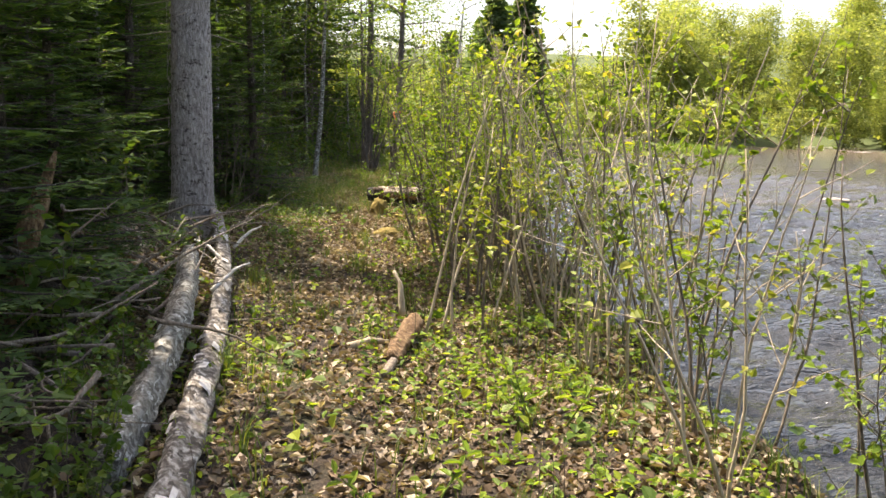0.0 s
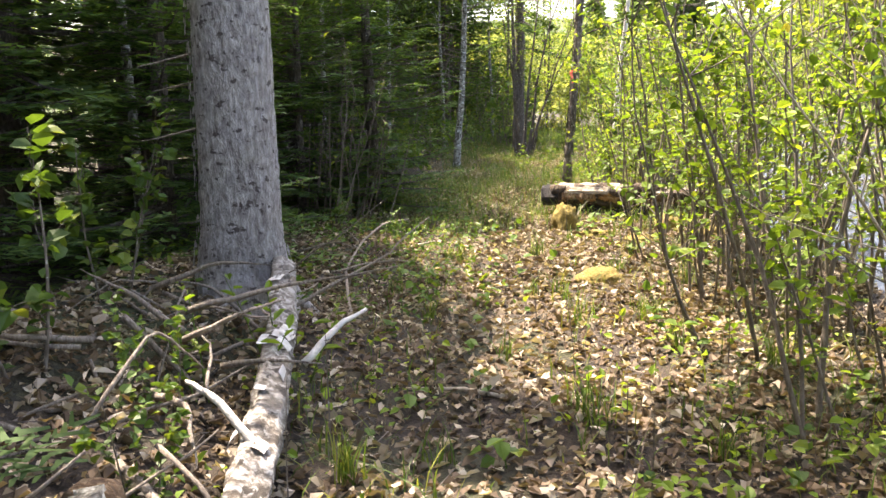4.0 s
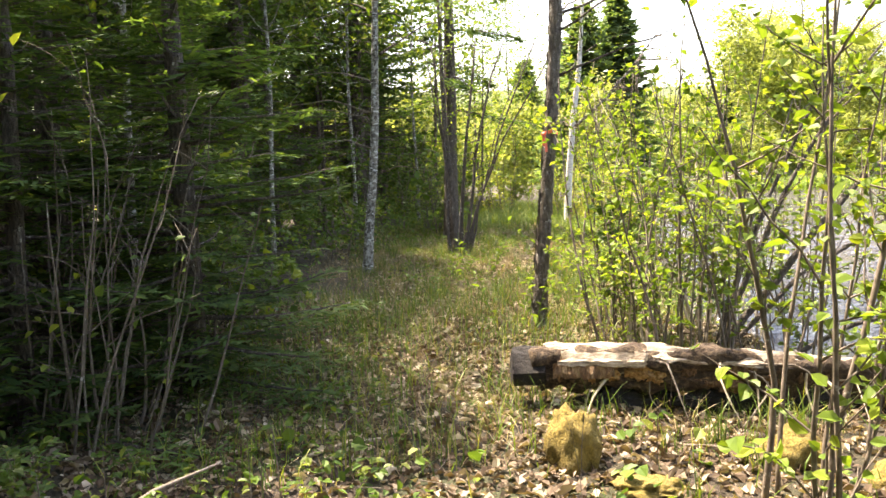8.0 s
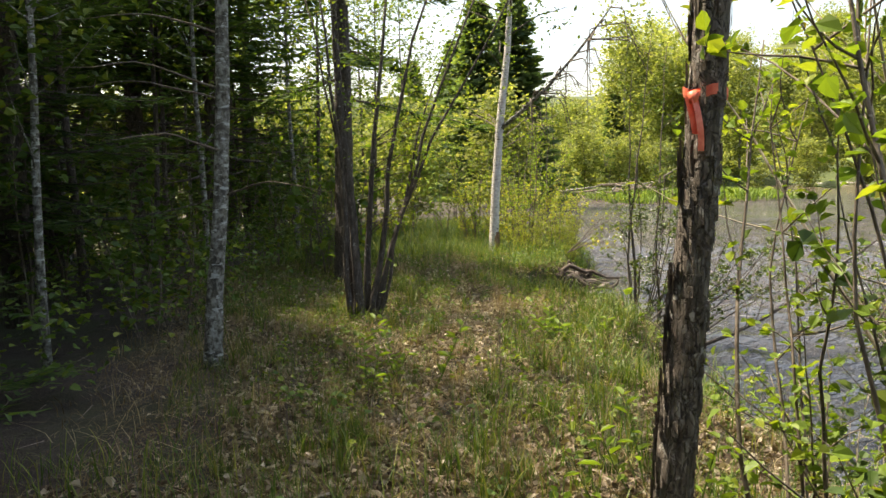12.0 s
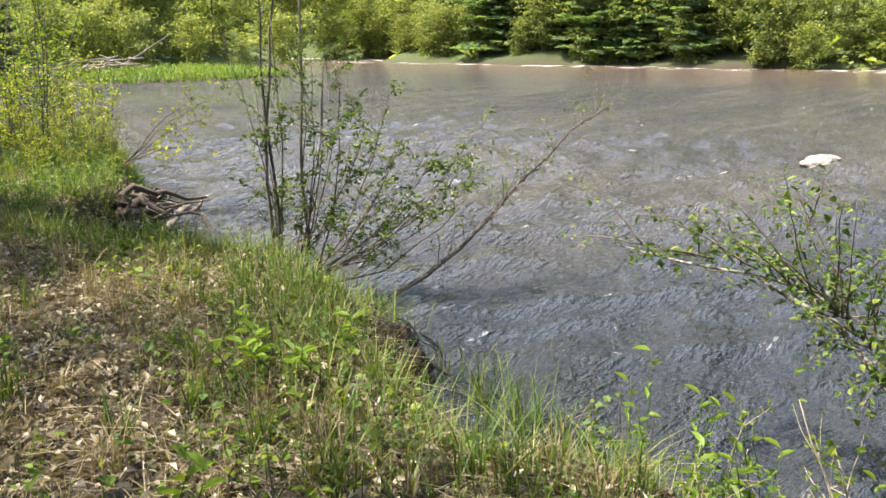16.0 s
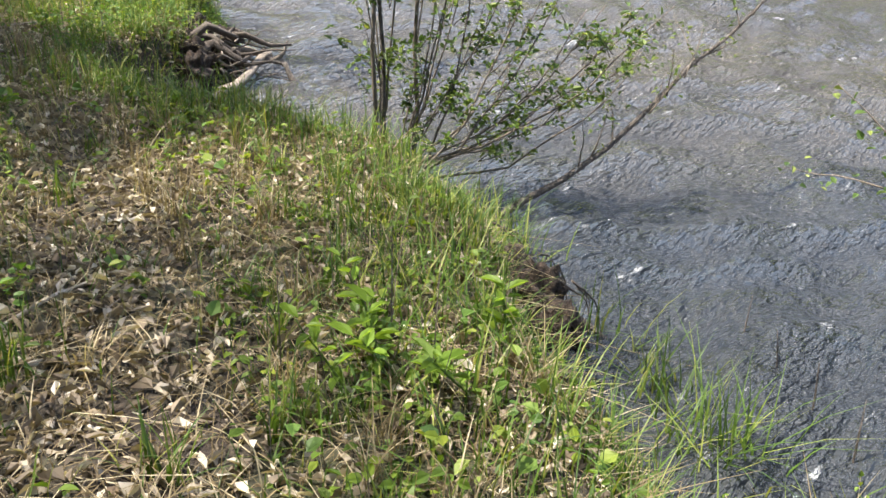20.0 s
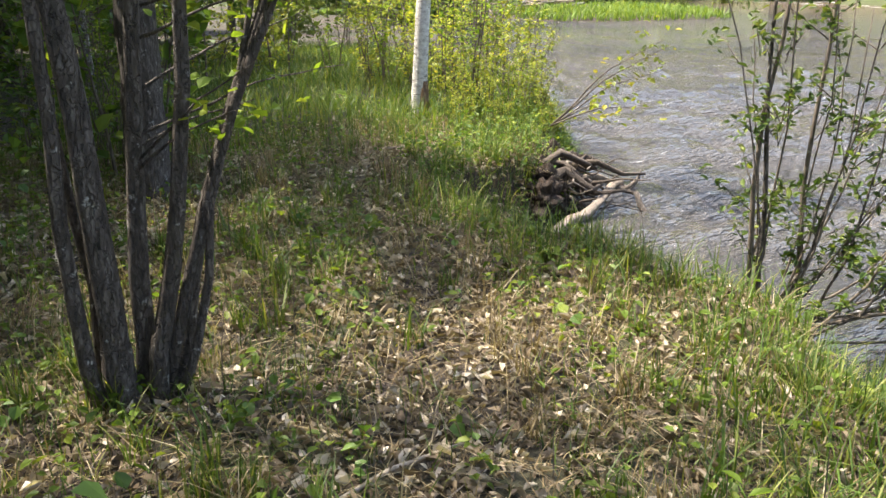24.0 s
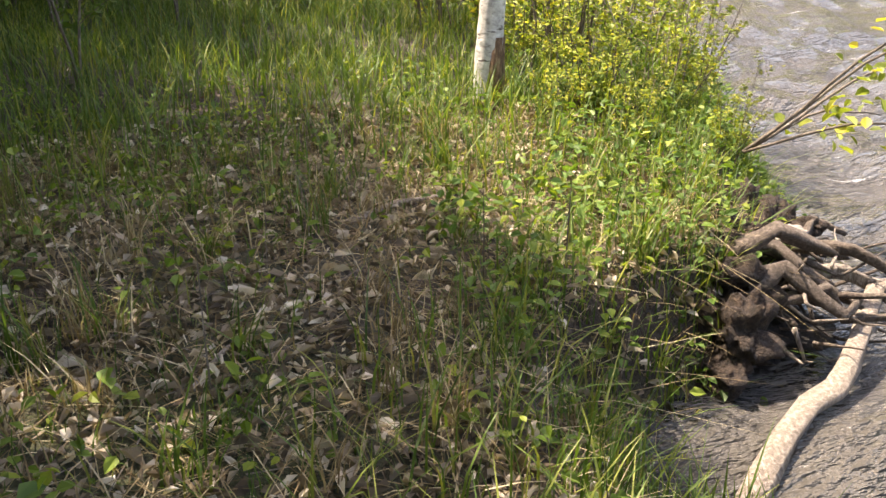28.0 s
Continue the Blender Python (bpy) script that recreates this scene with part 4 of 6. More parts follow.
lump("mossy_stump", (1.47, 8.5, 0.08), (0.13, 0.13, 0.21), MOSS, "small rotten stump capped with yellow moss", "stump", 66, 0.3)
for k, (x, y, sx, sz) in enumerate(((2.55, 8.35, 0.17, 0.15), (1.75, 8.15, 0.16, 0.05), (2.15, 7.75, 0.18, 0.05), (2.95, 8.05, 0.17, 0.10))):
    lump("moss_hummock", (x, y, height(x, y) + 0.01), (sx, sx * 0.8, sz), MOSS, "amber-green moss hummock over rotten wood", "moss", 660 + k, 0.4)
leaner = thing("leaning_alder", (3.3, 10.9, 0.0), "dark alder stems leaning out over the water", "shrub")
for k, (x0, y0, x1, y1, z1, r) in enumerate(((3.3, 10.9, 5.0, 10.4, 2.1, 0.034), (3.2, 10.8, 4.6, 10.9, 2.5, 0.026), (3.4, 11.0, 5.2, 10.9, 1.3, 0.024), (3.15, 10.7, 3.9, 10.3, 2.3, 0.02), (3.5, 10.6, 5.4, 10.0, 0.55, 0.022))):
    pts = [(x0, y0, height(x0, y0) - 0.05), (x0 * 0.65 + x1 * 0.35, y0 * 0.65 + y1 * 0.35, z1 * 0.42), (x0 * 0.3 + x1 * 0.7, y0 * 0.3 + y1 * 0.7, z1 * 0.75), (x1, y1, z1)]
    limb(leaner, pts, r, r * 0.35, BARK_DARK, "stem", 8, 2900 + k, 0.08)
    for j in range(6):
        f = g0.uniform(1.0, 2.95)
        i = int(f)
        b = np.array(pts[i]) + (np.array(pts[i + 1]) - np.array(pts[i])) * (f - i)
        d = np.array([g0.normal(0.15, 0.25), g0.normal(0, 0.25), g0.uniform(0.1, 0.5)])
        limb(leaner, [b, b + d * 0.6, b + d], 0.007, 0.002, BARK_DARK, "twig", 4, 2920 + 6 * k + j)
        leaves_on(leaner, [b + d * 0.3, b + d], 10, 0.06, LEAF_ALDER, 2960 + 6 * k + j, 0.06)

# tree with orange flagging tape
rib = one("tree", [(2.0, 11.83, -0.1), (2.01, 11.83, 0.15), (2.03, 11.82, 0.5), (2.09, 11.8, 1.2), (2.14, 11.78, 1.9), (2.18, 11.76, 2.6), (2.22, 11.74, 4.2), (2.2, 11.7, 7.5)],
          [0.088, 0.068, 0.056, 0.053, 0.054, 0.054, 0.05, 0.02], BARK_GREY, "dark rough-barked tree with orange flagging tape", "tree", 22, 0.05, 15, fine=8)
flake = Shape()
for _ in range(420):
    z, a = g0.uniform(0.1, 3.2), g0.uniform(0, 6.28)
    r = np.interp(z, [0.1, 0.6, 1.3, 2, 3.2], [0.072, 0.058, 0.054, 0.054, 0.053]) * 1.02
    cx, cy = np.interp(z, [0, 0.6, 1.3, 2, 2.7, 4.3], [0, 0.03, 0.09, 0.14, 0.18, 0.22]), -0.03 * z
    c, n = np.array([cx + r * math.cos(a), cy + r * math.sin(a), z + 0.1]), np.array([math.cos(a), math.sin(a), 0])
    t_, h_ = np.array([-math.sin(a), math.cos(a), 0]) * g0.uniform(0.006, 0.014), np.array([0, 0, g0.uniform(0.02, 0.06)])
    lift = n * g0.uniform(0.004, 0.012)
    flake.add([c - t_ - h_, c + t_ - h_ + lift, c + t_ + h_ + lift, c - t_ + h_ * 0.8], [[0, 1, 2, 3]])
part_me("loose_bark", flake.mesh("loose_bark", BARK_GREY), rib)["kind"] = "stuff"
tape = thing("flagging_tape", (2.13, 11.785, 1.8), "orange plastic flagging tape tied round a trunk", "tape")
ang = np.linspace(0, 2 * np.pi, 25)
loop = Shape()
for dz, rr in ((0.0, 0.064), (0.008, 0.066)):
    ring = np.stack([np.cos(ang) * rr, np.sin(ang) * rr, 0.008 * np.sin(ang * 3) + dz], 1)
    v = np.concatenate([ring - [0, 0, 0.012], ring + [0, 0, 0.012]])
    i = np.arange(24)
    loop.add(v, np.stack([i, i + 1, i + 26, i + 25], -1))
part_me("loop", loop.mesh("loop", TAPE, True), tape)
part_me("knot", Shape().add(*tube(np.array([[-0.055, -0.04, 0.0], [-0.07, -0.05, -0.01], [-0.075, -0.055, -0.03]]), [0.014, 0.02, 0.008], 7, 0.2, 2)).mesh("knot", TAPE, True), tape)
for k, (dx, ln) in enumerate(((0.0, 0.17), (-0.015, 0.12))):
    zz = np.linspace(-0.015, -ln, 9)
    c = np.stack([-0.073 + dx - 0.02 * np.sin(zz * 9), -0.055 + 0.012 * np.sin(zz * 14 + k), zz], 1)
    v = np.concatenate([c - [0.013, 0.004, 0], c + [0.013, 0.004, 0]])
    i = np.arange(8)
    part_me("tail", mesh_np("tail", v, np.stack([i, i + 1, i + 10, i + 9], -1), TAPE, True), tape)
for k in range(7):
    a, z = g0.uniform(-1.2, 1.2), g0.uniform(2.2, 3.4)
    b = np.array([2.16, 11.77, z])
    limb(rib, [b, b + np.array([math.cos(a), math.sin(a), 0.35]) * 0.6, b + np.array([math.cos(a), math.sin(a), 0.3]) * 1.25], 0.014, 0.003, BARK_DARK, "branch", 5, 540 + k)

# pale leaning tree, and the dark clump beside the path
pale = one("tree", [(0.48, 16.75, -0.1), (0.53, 16.75, 0.6), (0.62, 16.74, 1.4), (0.68, 16.75, 2.3), (0.74, 16.7, 4), (0.85, 16.7, 7)], [0.085, 0.07, 0.062, 0.058, 0.045, 0.015], BARK_LICHEN, "slim tree with pale grey lichen bark", "tree", 14, 0.06, 16, fine=8)
for k in range(12):
    a, z = g0.uniform(0, 6.28), g0.uniform(1.4, 4.5)
    b = np.array([0.66, 16.74, z])
    limb(pale, [b, b + np.array([math.cos(a), math.sin(a), 0.25]) * 0.6, b + np.array([math.cos(a), math.sin(a), 0.05]) * 1.3], 0.011, 0.002, BARK_ALDER, "branch", 5, 560 + k)
clump = one("tree", [(2.0, 18.55, -0.12), (2.0, 18.55, 0.3), (1.97, 18.57, 1.2), (1.88, 18.6, 2.2), (1.85, 18.7, 4.0), (1.8, 18.8, 6)], [0.075, 0.052, 0.045, 0.04, 0.03, 0.01], BARK_DARK, "dark multi-stemmed alder tree beside the path", "tree", 16, 0.06, 17, fine=8)
for k, (dx, dy, x1, y1, r) in enumerate(((0.10, -0.06, 0.75, -0.1, 0.04), (0.05, 0.06, 0.3, 0.1, 0.046), (-0.1, -0.02, -0.16, -0.1, 0.036), (0.13, 0.02, 1.15, -0.2, 0.034), (-0.06, 0.1, -0.45, 0.4, 0.026), (0.12, 0.06, 1.6, -0.35, 0.028), (0.16, -0.04, 1.3, 0.3, 0.02))):
    limb(clump, [(2.03 + dx, 18.55 + dy, height(2, 18.5) - 0.08), (2.03 + dx * 1.3 + x1 * 0.12, 18.55 + dy + y1 * 0.1, 0.75), (2.03 + dx + x1 * 0.45, 18.55 + dy + y1 * 0.5, 2.0), (2.03 + dx + x1, 18.55 + y1, 3.6)], r, r * 0.3, BARK_DARK, "stem", 8, 580 + k, 0.05)
    leaves_on(clump, [(2.03 + dx + x1 * 0.5, 18.55 + dy + y1 * 0.55, 1.8), (2.03 + dx + x1, 18.55 + y1, 3.5)], 150, 0.045, LEAF_ALDER, 600 + k, 0.25)
for k in range(16):
    f, a = g0.uniform(0.75, 2.0), g0.uniform(-1.4, 0.9)
    b = np.array([2.05 + 0.12 * f, 18.58 + 0.03 * f, f])
    e = b + np.array([math.cos(a) * 0.7, math.sin(a) * 0.5, g0.uniform(0.05, 0.4)]) * g0.uniform(0.6, 1.2)
    limb(clump, [b, (b + e) / 2 + [0, 0, 0.03], e], 0.007, 0.002, BARK_DARK, "twig", 4, 1900 + k)
    leaves_on(clump, [(b + e) / 2, e], 9, 0.06, LEAF_ALDER, 1920 + k, 0.06)
back = one("tree", [(2.3, 21.95, -0.1), (2.31, 21.95, 0.3), (2.33, 21.95, 1.5), (2.36, 21.95, 3), (2.4, 21.95, 9)], [0.19, 0.155, 0.135, 0.12, 0.03], BARK_DARK, "dark rough trunk with ragged pale-flecked bark", "tree", 18, 0.08, 18, fine=8)

# birch at the river bend with a dead drooping limb
bir = one("birch_tree", [(5.5, 24.7, -0.1), (5.5, 24.7, 0.1), (5.51, 24.68, 0.5), (5.54, 24.65, 1.2), (5.63, 24.6, 2.4), (5.78, 24.5, 3.8), (5.95, 24.4, 6.5)], [0.12, 0.10, 0.087, 0.082, 0.074, 0.06, 0.015], BARK_BIRCH, "slender pale birch at the river bend", "tree", 16, 0.035, 19, fine=8)
part_me("peeled_base", Shape().add(*tube(np.array([[0.02, -0.03, 0.08], [0.02, -0.03, 0.3], [0.03, -0.03, 0.52]]), [0.115, 0.088, 0.072], 14, 0.12, 20)).mesh("peeled_base", ROT, True), bir, "brown peeled bark at the foot")
dead = [(5.63, 24.6, 2.35), (5.92, 24.1, 2.75), (6.3, 23.5, 3.2), (6.75, 23.1, 3.75), (7.1, 22.8, 4.3)]
limb(bir, dead, 0.045, 0.012, BARK_LICHEN, "dead_limb", 7, 21, 0.1, "leaning bare dead limb")
for k in range(26):
    t = g0.uniform(0.15, 1) * 4
    i = min(int(t), 3)
    b = np.array(dead[i]) + (np.array(dead[i + 1]) - np.array(dead[i])) * (t - i)
    d = np.array([g0.normal(0.35, 0.4), g0.normal(-0.1, 0.4), g0.uniform(-1.1, 0.1)]) * g0.uniform(0.7, 1.4)
    bow = b + d * [0.75, 0.75, 0.25] + [0, 0, 0.12]
    limb(bir, [b, bow, b + d], 0.016, 0.004, BARK_ALDER, "twig", 5, 640 + k)
    for j in range(3):
        c = bow + (b + d - bow) * g0.uniform(0.1, 0.9)
        limb(bir, [c, c + np.array([g0.normal(0.08, 0.14), g0.normal(0, 0.14), g0.uniform(-0.3, 0.05)])], 0.006, 0.002, BARK_ALDER, "twig", 4, 3300 + 3 * k + j)
for k in range(10):
    a, z = g0.uniform(0, 6.28), g0.uniform(1.8, 4.4)
    b = np.array([5.66, 24.58, z])
    limb(bir, [b, b + np.array([math.cos(a), math.sin(a), 0.5]) * 0.6, b + np.array([math.cos(a), math.sin(a), 0.35]) * 1.3], 0.012, 0.002, BARK_ALDER, "branch", 4, 680 + k)
leaves_on(bir, [(5.6, 24.4, 2.6), (5.8, 24.3, 4.5), (5.9, 24.2, 6.3)], 260, 0.06, LEAF_MAPLE, 33, 0.6)

# willow clump at the water's edge with its leaning limb
wil = thing("willow_shrub", (5.75, 18.95, -0.45), "many-stemmed willow shrub at the water's edge with small leaves", "shrub")
tips = []
for k in range(24):
    b = np.array([5.60 + g0.normal(0, 0.13), 18.95 + g0.normal(0, 0.13), -0.5])
    if k < 3:
        e = b + np.array([0.0 + 0.16 * k, 0.05 - 0.06 * k, 3.3 + 0.25 * k])
        sag = np.array([-0.05, 0.02, 0.1])
    else:
        f = ((k - 3) / 20) ** 0.9
        r = -0.25 + 2.0 * f + g0.normal(0, 0.12)
        e = b + np.array([0.76 * r, -0.62 * r + g0.normal(0, 0.25), 2.35 - 1.35 * f + g0.normal(0, 0.22)])
        sag = np.array([0.10, -0.07, -0.10]) * (0.5 + f)
    limb(wil, [b, (b * 2 + e) / 3 + sag * 0.9, (b + e * 2) / 3 + sag * 0.8, e], 0.018 if k < 3 else g0.uniform(0.007, 0.012), 0.003, BARK_DARK if k % 3 == 0 else BARK_ALDER, "stem", 6, 700 + k, 0.06)
    for j in range(9 if k < 3 else 7):
        t = g0.uniform(0.2, 0.97)
        c = b + (e - b) * t + sag * (1 - abs(2 * t - 1))
        d = (g0.normal(0, 0.5, 3) * [1, 1, 0.4] + unit(e - b) * 0.5 + [0.1, -0.05, 0.15]) * g0.uniform(0.18, 0.42)
        limb(wil, [c, c + d * 0.6 + [0, 0, 0.02], c + d], 0.004, 0.0012, BARK_ALDER, "twig", 4, 760 + 10 * k + j)
        tips.append((c, c + d))
g1 = np.random.default_rng(71)
P = np.concatenate([a[None] + (b - a)[None] * (0.25 + 0.85 * g1.random((17, 1))) + g1.normal(0, 0.022, (17, 3)) for a, b in tips]) - np.array(wil.matrix_basis.translation)
part_me("leaves", Shape().add(*leaf_np(P, rand_unit(len(P), g1) * [1, 1, 0.6] + [0, 0, 0.2], np.broadcast_to([0, 0, 1.0], P.shape) + g1.normal(0, 0.5, P.shape), 0.052 * g1.uniform(0.6, 1.3, len(P)), 0.5)).mesh("leaves", LEAF_WILLOW), wil)
lean = [(5.72, 18.12, -0.6), (6.2, 18.0, -0.42), (6.9, 17.85, -0.08), (7.55, 17.75, 0.38), (8.1, 17.6, 0.78), (8.45, 17.5, 0.9)]
ln = thing("leaning_branch", lean[0], "bare dark branch leaning out over the water", "branch")
limb(ln, lean, 0.026, 0.006, BARK_DARK, "limb", 8, 74, 0.06)
for k in range(16):
    t = g0.uniform(1.2, 4.9)
    i = int(t)
    b = np.array(lean[i]) + (np.array(lean[min(i + 1, 5)]) - np.array(lean[i])) * (t - i)
    d = np.array([g0.normal(0.15, 0.2), g0.normal(0, 0.2), g0.uniform(0.1, 0.65)]) * g0.uniform(0.5, 1.1)
    limb(ln, [b, b + d * 0.5 + [0.03, 0, 0], b + d], 0.008, 0.002, BARK_ALDER, "twig", 4, 780 + k)
    leaves_on(ln, [b + d * 0.4, b + d], 12, 0.042, LEAF_WILLOW, 800 + k, 0.06, 0.5)

# upturned root wad at the eroded bank
wad = thing("root_wad", (5.95, 21.8, -0.6), "dark tangle of driftwood roots with one grey root at the bank", "roots")
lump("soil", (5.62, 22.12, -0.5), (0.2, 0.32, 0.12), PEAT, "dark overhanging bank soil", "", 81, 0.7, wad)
# black lump paints in the shade of the hollow between the roots
lump("soil", (6.05, 22.22, -0.56), (0.26, 0.2, 0.1), CHAR_SHADE, "black lump for the shaded hollow among roots", "", 82, 0.7, wad)
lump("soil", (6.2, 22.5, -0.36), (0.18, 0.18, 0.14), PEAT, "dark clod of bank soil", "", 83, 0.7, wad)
main_root = [(5.2, 21.12, -0.64), (5.45, 21.3, -0.5), (5.68, 21.47, -0.45), (5.9, 21.54, -0.44), (6.1, 21.68, -0.4), (6.3, 21.86, -0.37), (6.55, 22.08, -0.32), (6.66, 22.1, -0.31)]
limb(wad, main_root, 0.05, 0.035, DEADWOOD, "root", 10, 820, 0.2, "weathered pale grey root")
limb(wad, [(6.6, 22.1, -0.37), (6.74, 22.0, -0.42), (6.8, 21.86, -0.66)], 0.04, 0.025, DEADWOOD, "root", 8, 821, 0.25)
limb(wad, [(6.66, 22.05, -0.4), (6.76, 22.0, -0.3), (6.79, 22.0, -0.2)], 0.03, 0.008, DEADWOOD, "root", 7, 822, 0.25)
limb(wad, [(6.2, 22.25, -0.3), (6.42, 22.2, -0.28), (6.62, 22.1, -0.34)], 0.04, 0.03, DEADWOOD, "root", 8, 823, 0.25)
for k in range(9):
    b = np.array([g0.uniform(5.75, 6.2), g0.uniform(22.0, 22.45), g0.uniform(-0.38, -0.1)])
    d = np.array([g0.uniform(0.25, 0.6), g0.uniform(-0.45, 0.1), g0.uniform(-0.3, 0.08)])
    limb(wad, [b, b + d * 0.35 + g0.normal(0, 0.05, 3) + [0, 0, 0.06], b + d * 0.7 + g0.normal(0, 0.05, 3), b + d], g0.uniform(0.03, 0.055), 0.012, ROOT_WET, "root", 9, 824 + k, 0.22)
for k in range(60):
    b = np.array([g0.uniform(5.85, 6.5), g0.uniform(21.85, 22.6), g0.uniform(-0.56, -0.14)])
    d = np.array([g0.normal(0.12, 0.2), g0.normal(-0.1, 0.18), g0.normal(-0.05, 0.14)])
    limb(wad, [b, b + d * 0.5 + g0.normal(0, 0.05, 3), b + d], g0.uniform(0.005, 0.018), 0.003, DEADWOOD if k % 4 == 0 else ROOT_WET, "rootlet", 5, 840 + k, 0.2)
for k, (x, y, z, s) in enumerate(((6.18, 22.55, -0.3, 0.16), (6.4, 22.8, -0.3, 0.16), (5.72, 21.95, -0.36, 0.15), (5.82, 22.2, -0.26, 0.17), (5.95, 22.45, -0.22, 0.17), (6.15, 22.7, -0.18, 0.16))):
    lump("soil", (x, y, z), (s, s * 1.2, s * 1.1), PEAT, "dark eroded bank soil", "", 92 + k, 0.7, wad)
for k, (x, y, z, s) in enumerate(((6.25, 22.35, -0.14, 0.05), (6.42, 22.45, -0.16, 0.06), (6.36, 22.28, -0.2, 0.04))):
    lump("clod", (x, y, z), (s * 1.4, s, s * 0.8), STONE if k == 0 else PEAT, "", "", 86 + k, 0.5, wad)
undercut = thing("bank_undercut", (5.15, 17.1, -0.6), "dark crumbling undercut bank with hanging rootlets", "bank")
# soil lumps stand in the hollow, its shade put into their dark colour
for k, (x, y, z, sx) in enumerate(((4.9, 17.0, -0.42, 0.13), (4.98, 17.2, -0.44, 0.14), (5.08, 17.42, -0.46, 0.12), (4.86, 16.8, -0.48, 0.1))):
    lump("soil", (x, y, z), (sx, sx * 1.2, 0.14), PEAT, "dark bank soil filling in the undercut's shade", "", 1010 + k, 0.6, undercut)
for k in range(26):
    b = np.array([g0.uniform(4.85, 5.1), g0.uniform(16.75, 17.5), g0.uniform(-0.35, -0.18)])
    e = b + [g0.uniform(0.05, 0.2), g0.normal(-0.05, 0.1), g0.uniform(-0.45, -0.2)]
    limb(undercut, [b, (b + e) / 2 + [0.06, 0, 0.03], e], g0.uniform(0.003, 0.008), 0.0015, ROOT_WET, "rootlet", 5, 1030 + k)
twig = thing("leafy_branch", (6.3, 22.7, 0.15), "leafy green branch hanging over the bank edge", "branch")
for k in range(5):
    b = np.array([6.2, 22.75, 0.15])
    e = b + np.array([g0.uniform(0.6, 1.3), g0.normal(-0.2, 0.35), (0.1, 0.75, 0.5, 0.25, 0.9)[k]])
    limb(twig, [b, (b + e) / 2 + [0, 0, 0.1], e], 0.010, 0.003, BARK_ALDER, "stem", 5, 870 + k)
    leaves_on(twig, [b * 0.6 + e * 0.4 + [0, 0, 0.08], e], 26, 0.07, LEAF_YELLOW, 880 + k, 0.07)
limb(tagged(thing("snag_twig", (5.05, 16.8, -0.55), "black wet twig standing in the shallows", "twig")), [(5.0, 16.85, -0.45), (5.12, 16.7, -0.6), (5.1, 16.5, -0.72)], 0.018, 0.008, BARK_DARK, "twig", 6, 90)


# crowns over the path: loose leaves on thin boughs


def crown_over(parent, x, y, z0, z1, reach, boughs, leaf, material, seed, per=110):
    """Boughs with leaves high on a single tree."""
    g = np.random.default_rng(seed)
    for k in range(boughs):
        a, z = k * 2.4 + g.normal(0, 0.3), z0 + (z1 - z0) * (k + g.random()) / boughs
        b = np.array([x, y, z])
        e = b + np.array([math.cos(a), math.sin(a), g.uniform(0.0, 0.5)]) * reach * g.uniform(0.6, 1.1)
        limb(parent, [b, (b + e) / 2 + [0, 0, 0.12], e], 0.018, 0.004, BARK_DARK, "bough", 5, seed + k)
        leaves_on(parent, [b + (e - b) * 0.3, (b + e) / 2 + [0, 0, 0.1], e], per, leaf, material, seed + 100 + k, 0.26)


crown_over(rib, 2.2, 11.7, 3.4, 7.2, 1.9, 13, 0.09, LEAF_ALDER, 2000)
crown_over(pale, 0.78, 16.7, 3.0, 6.6, 1.3, 8, 0.09, LEAF_MAPLE, 2400)
crown_over(clump, 1.85, 18.7, 3.2, 6.0, 1.4, 9, 0.06, LEAF_ALDER, 2600, 100)
crown_over(bir, 5.85, 24.45, 3.8, 6.8, 1.5, 9, 0.08, LEAF_MAPLE, 2800, 90)
def needle_boughs(parent, x, y, z0, z1, count, reach, seed, per=330):
    """Drooping flat conifer boughs round a single trunk."""
    for k in range(count):
        a, z = k * 2.4, z0 + (z1 - z0) * k / count
        b = np.array([x, y, z])
        e = b + np.array([math.cos(a), math.sin(a), -0.22]) * reach * (1 - 0.75 * k / count)
        limb(parent, [b, (b + e) / 2 + [0, 0, 0.08], e], 0.022, 0.005, BARK_DARK, "bough", 5, seed + k)
        g = np.random.default_rng(seed + 100 + k)
        t = g.uniform(0.15, 1.0, (per, 1))
        side = unit(np.cross(e - b, [0, 0, 1.0]))
        P = b + (e - b) * t + side * g.normal(0, 0.24, (per, 1)) * (1.15 - t) + g.normal(0, 0.035, (per, 3)) - np.array(parent.matrix_basis.translation)
        D = unit(e - b) * 0.7 + side * g.choice([-1, 1], (per, 1)) * 0.7 + g.normal(0, 0.15, (per, 3))
        v, q = needle_np(P, D, 0.13 * g.uniform(0.7, 1.2, per), g, 0.14, 0.4)
        part_me("needles", mesh_np("needles", v, q, NEEDLE), parent)


needle_boughs(big, -1.15, 4.73, 5.4, 12.4, 17, 1.7, 3000)
needle_boughs(back, 2.37, 21.95, 2.7, 7.6, 15, 2.2, 2200, 380)

dead_leaf = Shape().add(*leaf_np(np.zeros((1, 3)), np.array([[0, 1.0, 0]]), np.array([[0, 0, 1.0]]), 0.085, 0.75, 0.2, 0.3)).mesh("leaf", LITTER)
for k in range(90):
    x, y = -1.3 + g0.normal(0, 0.3), -2.1 + g0.normal(0, 0.5)
    lf = part_me("leaf", dead_leaf, mound)
    lf.matrix_basis = pose(x + 1.35, y + 1.9, 0.26 + g0.normal(0, 0.05) - 0.25 * abs(x + 1.3), g0.uniform(-30, 30), g0.uniform(-30, 30), g0.uniform(0, 360))

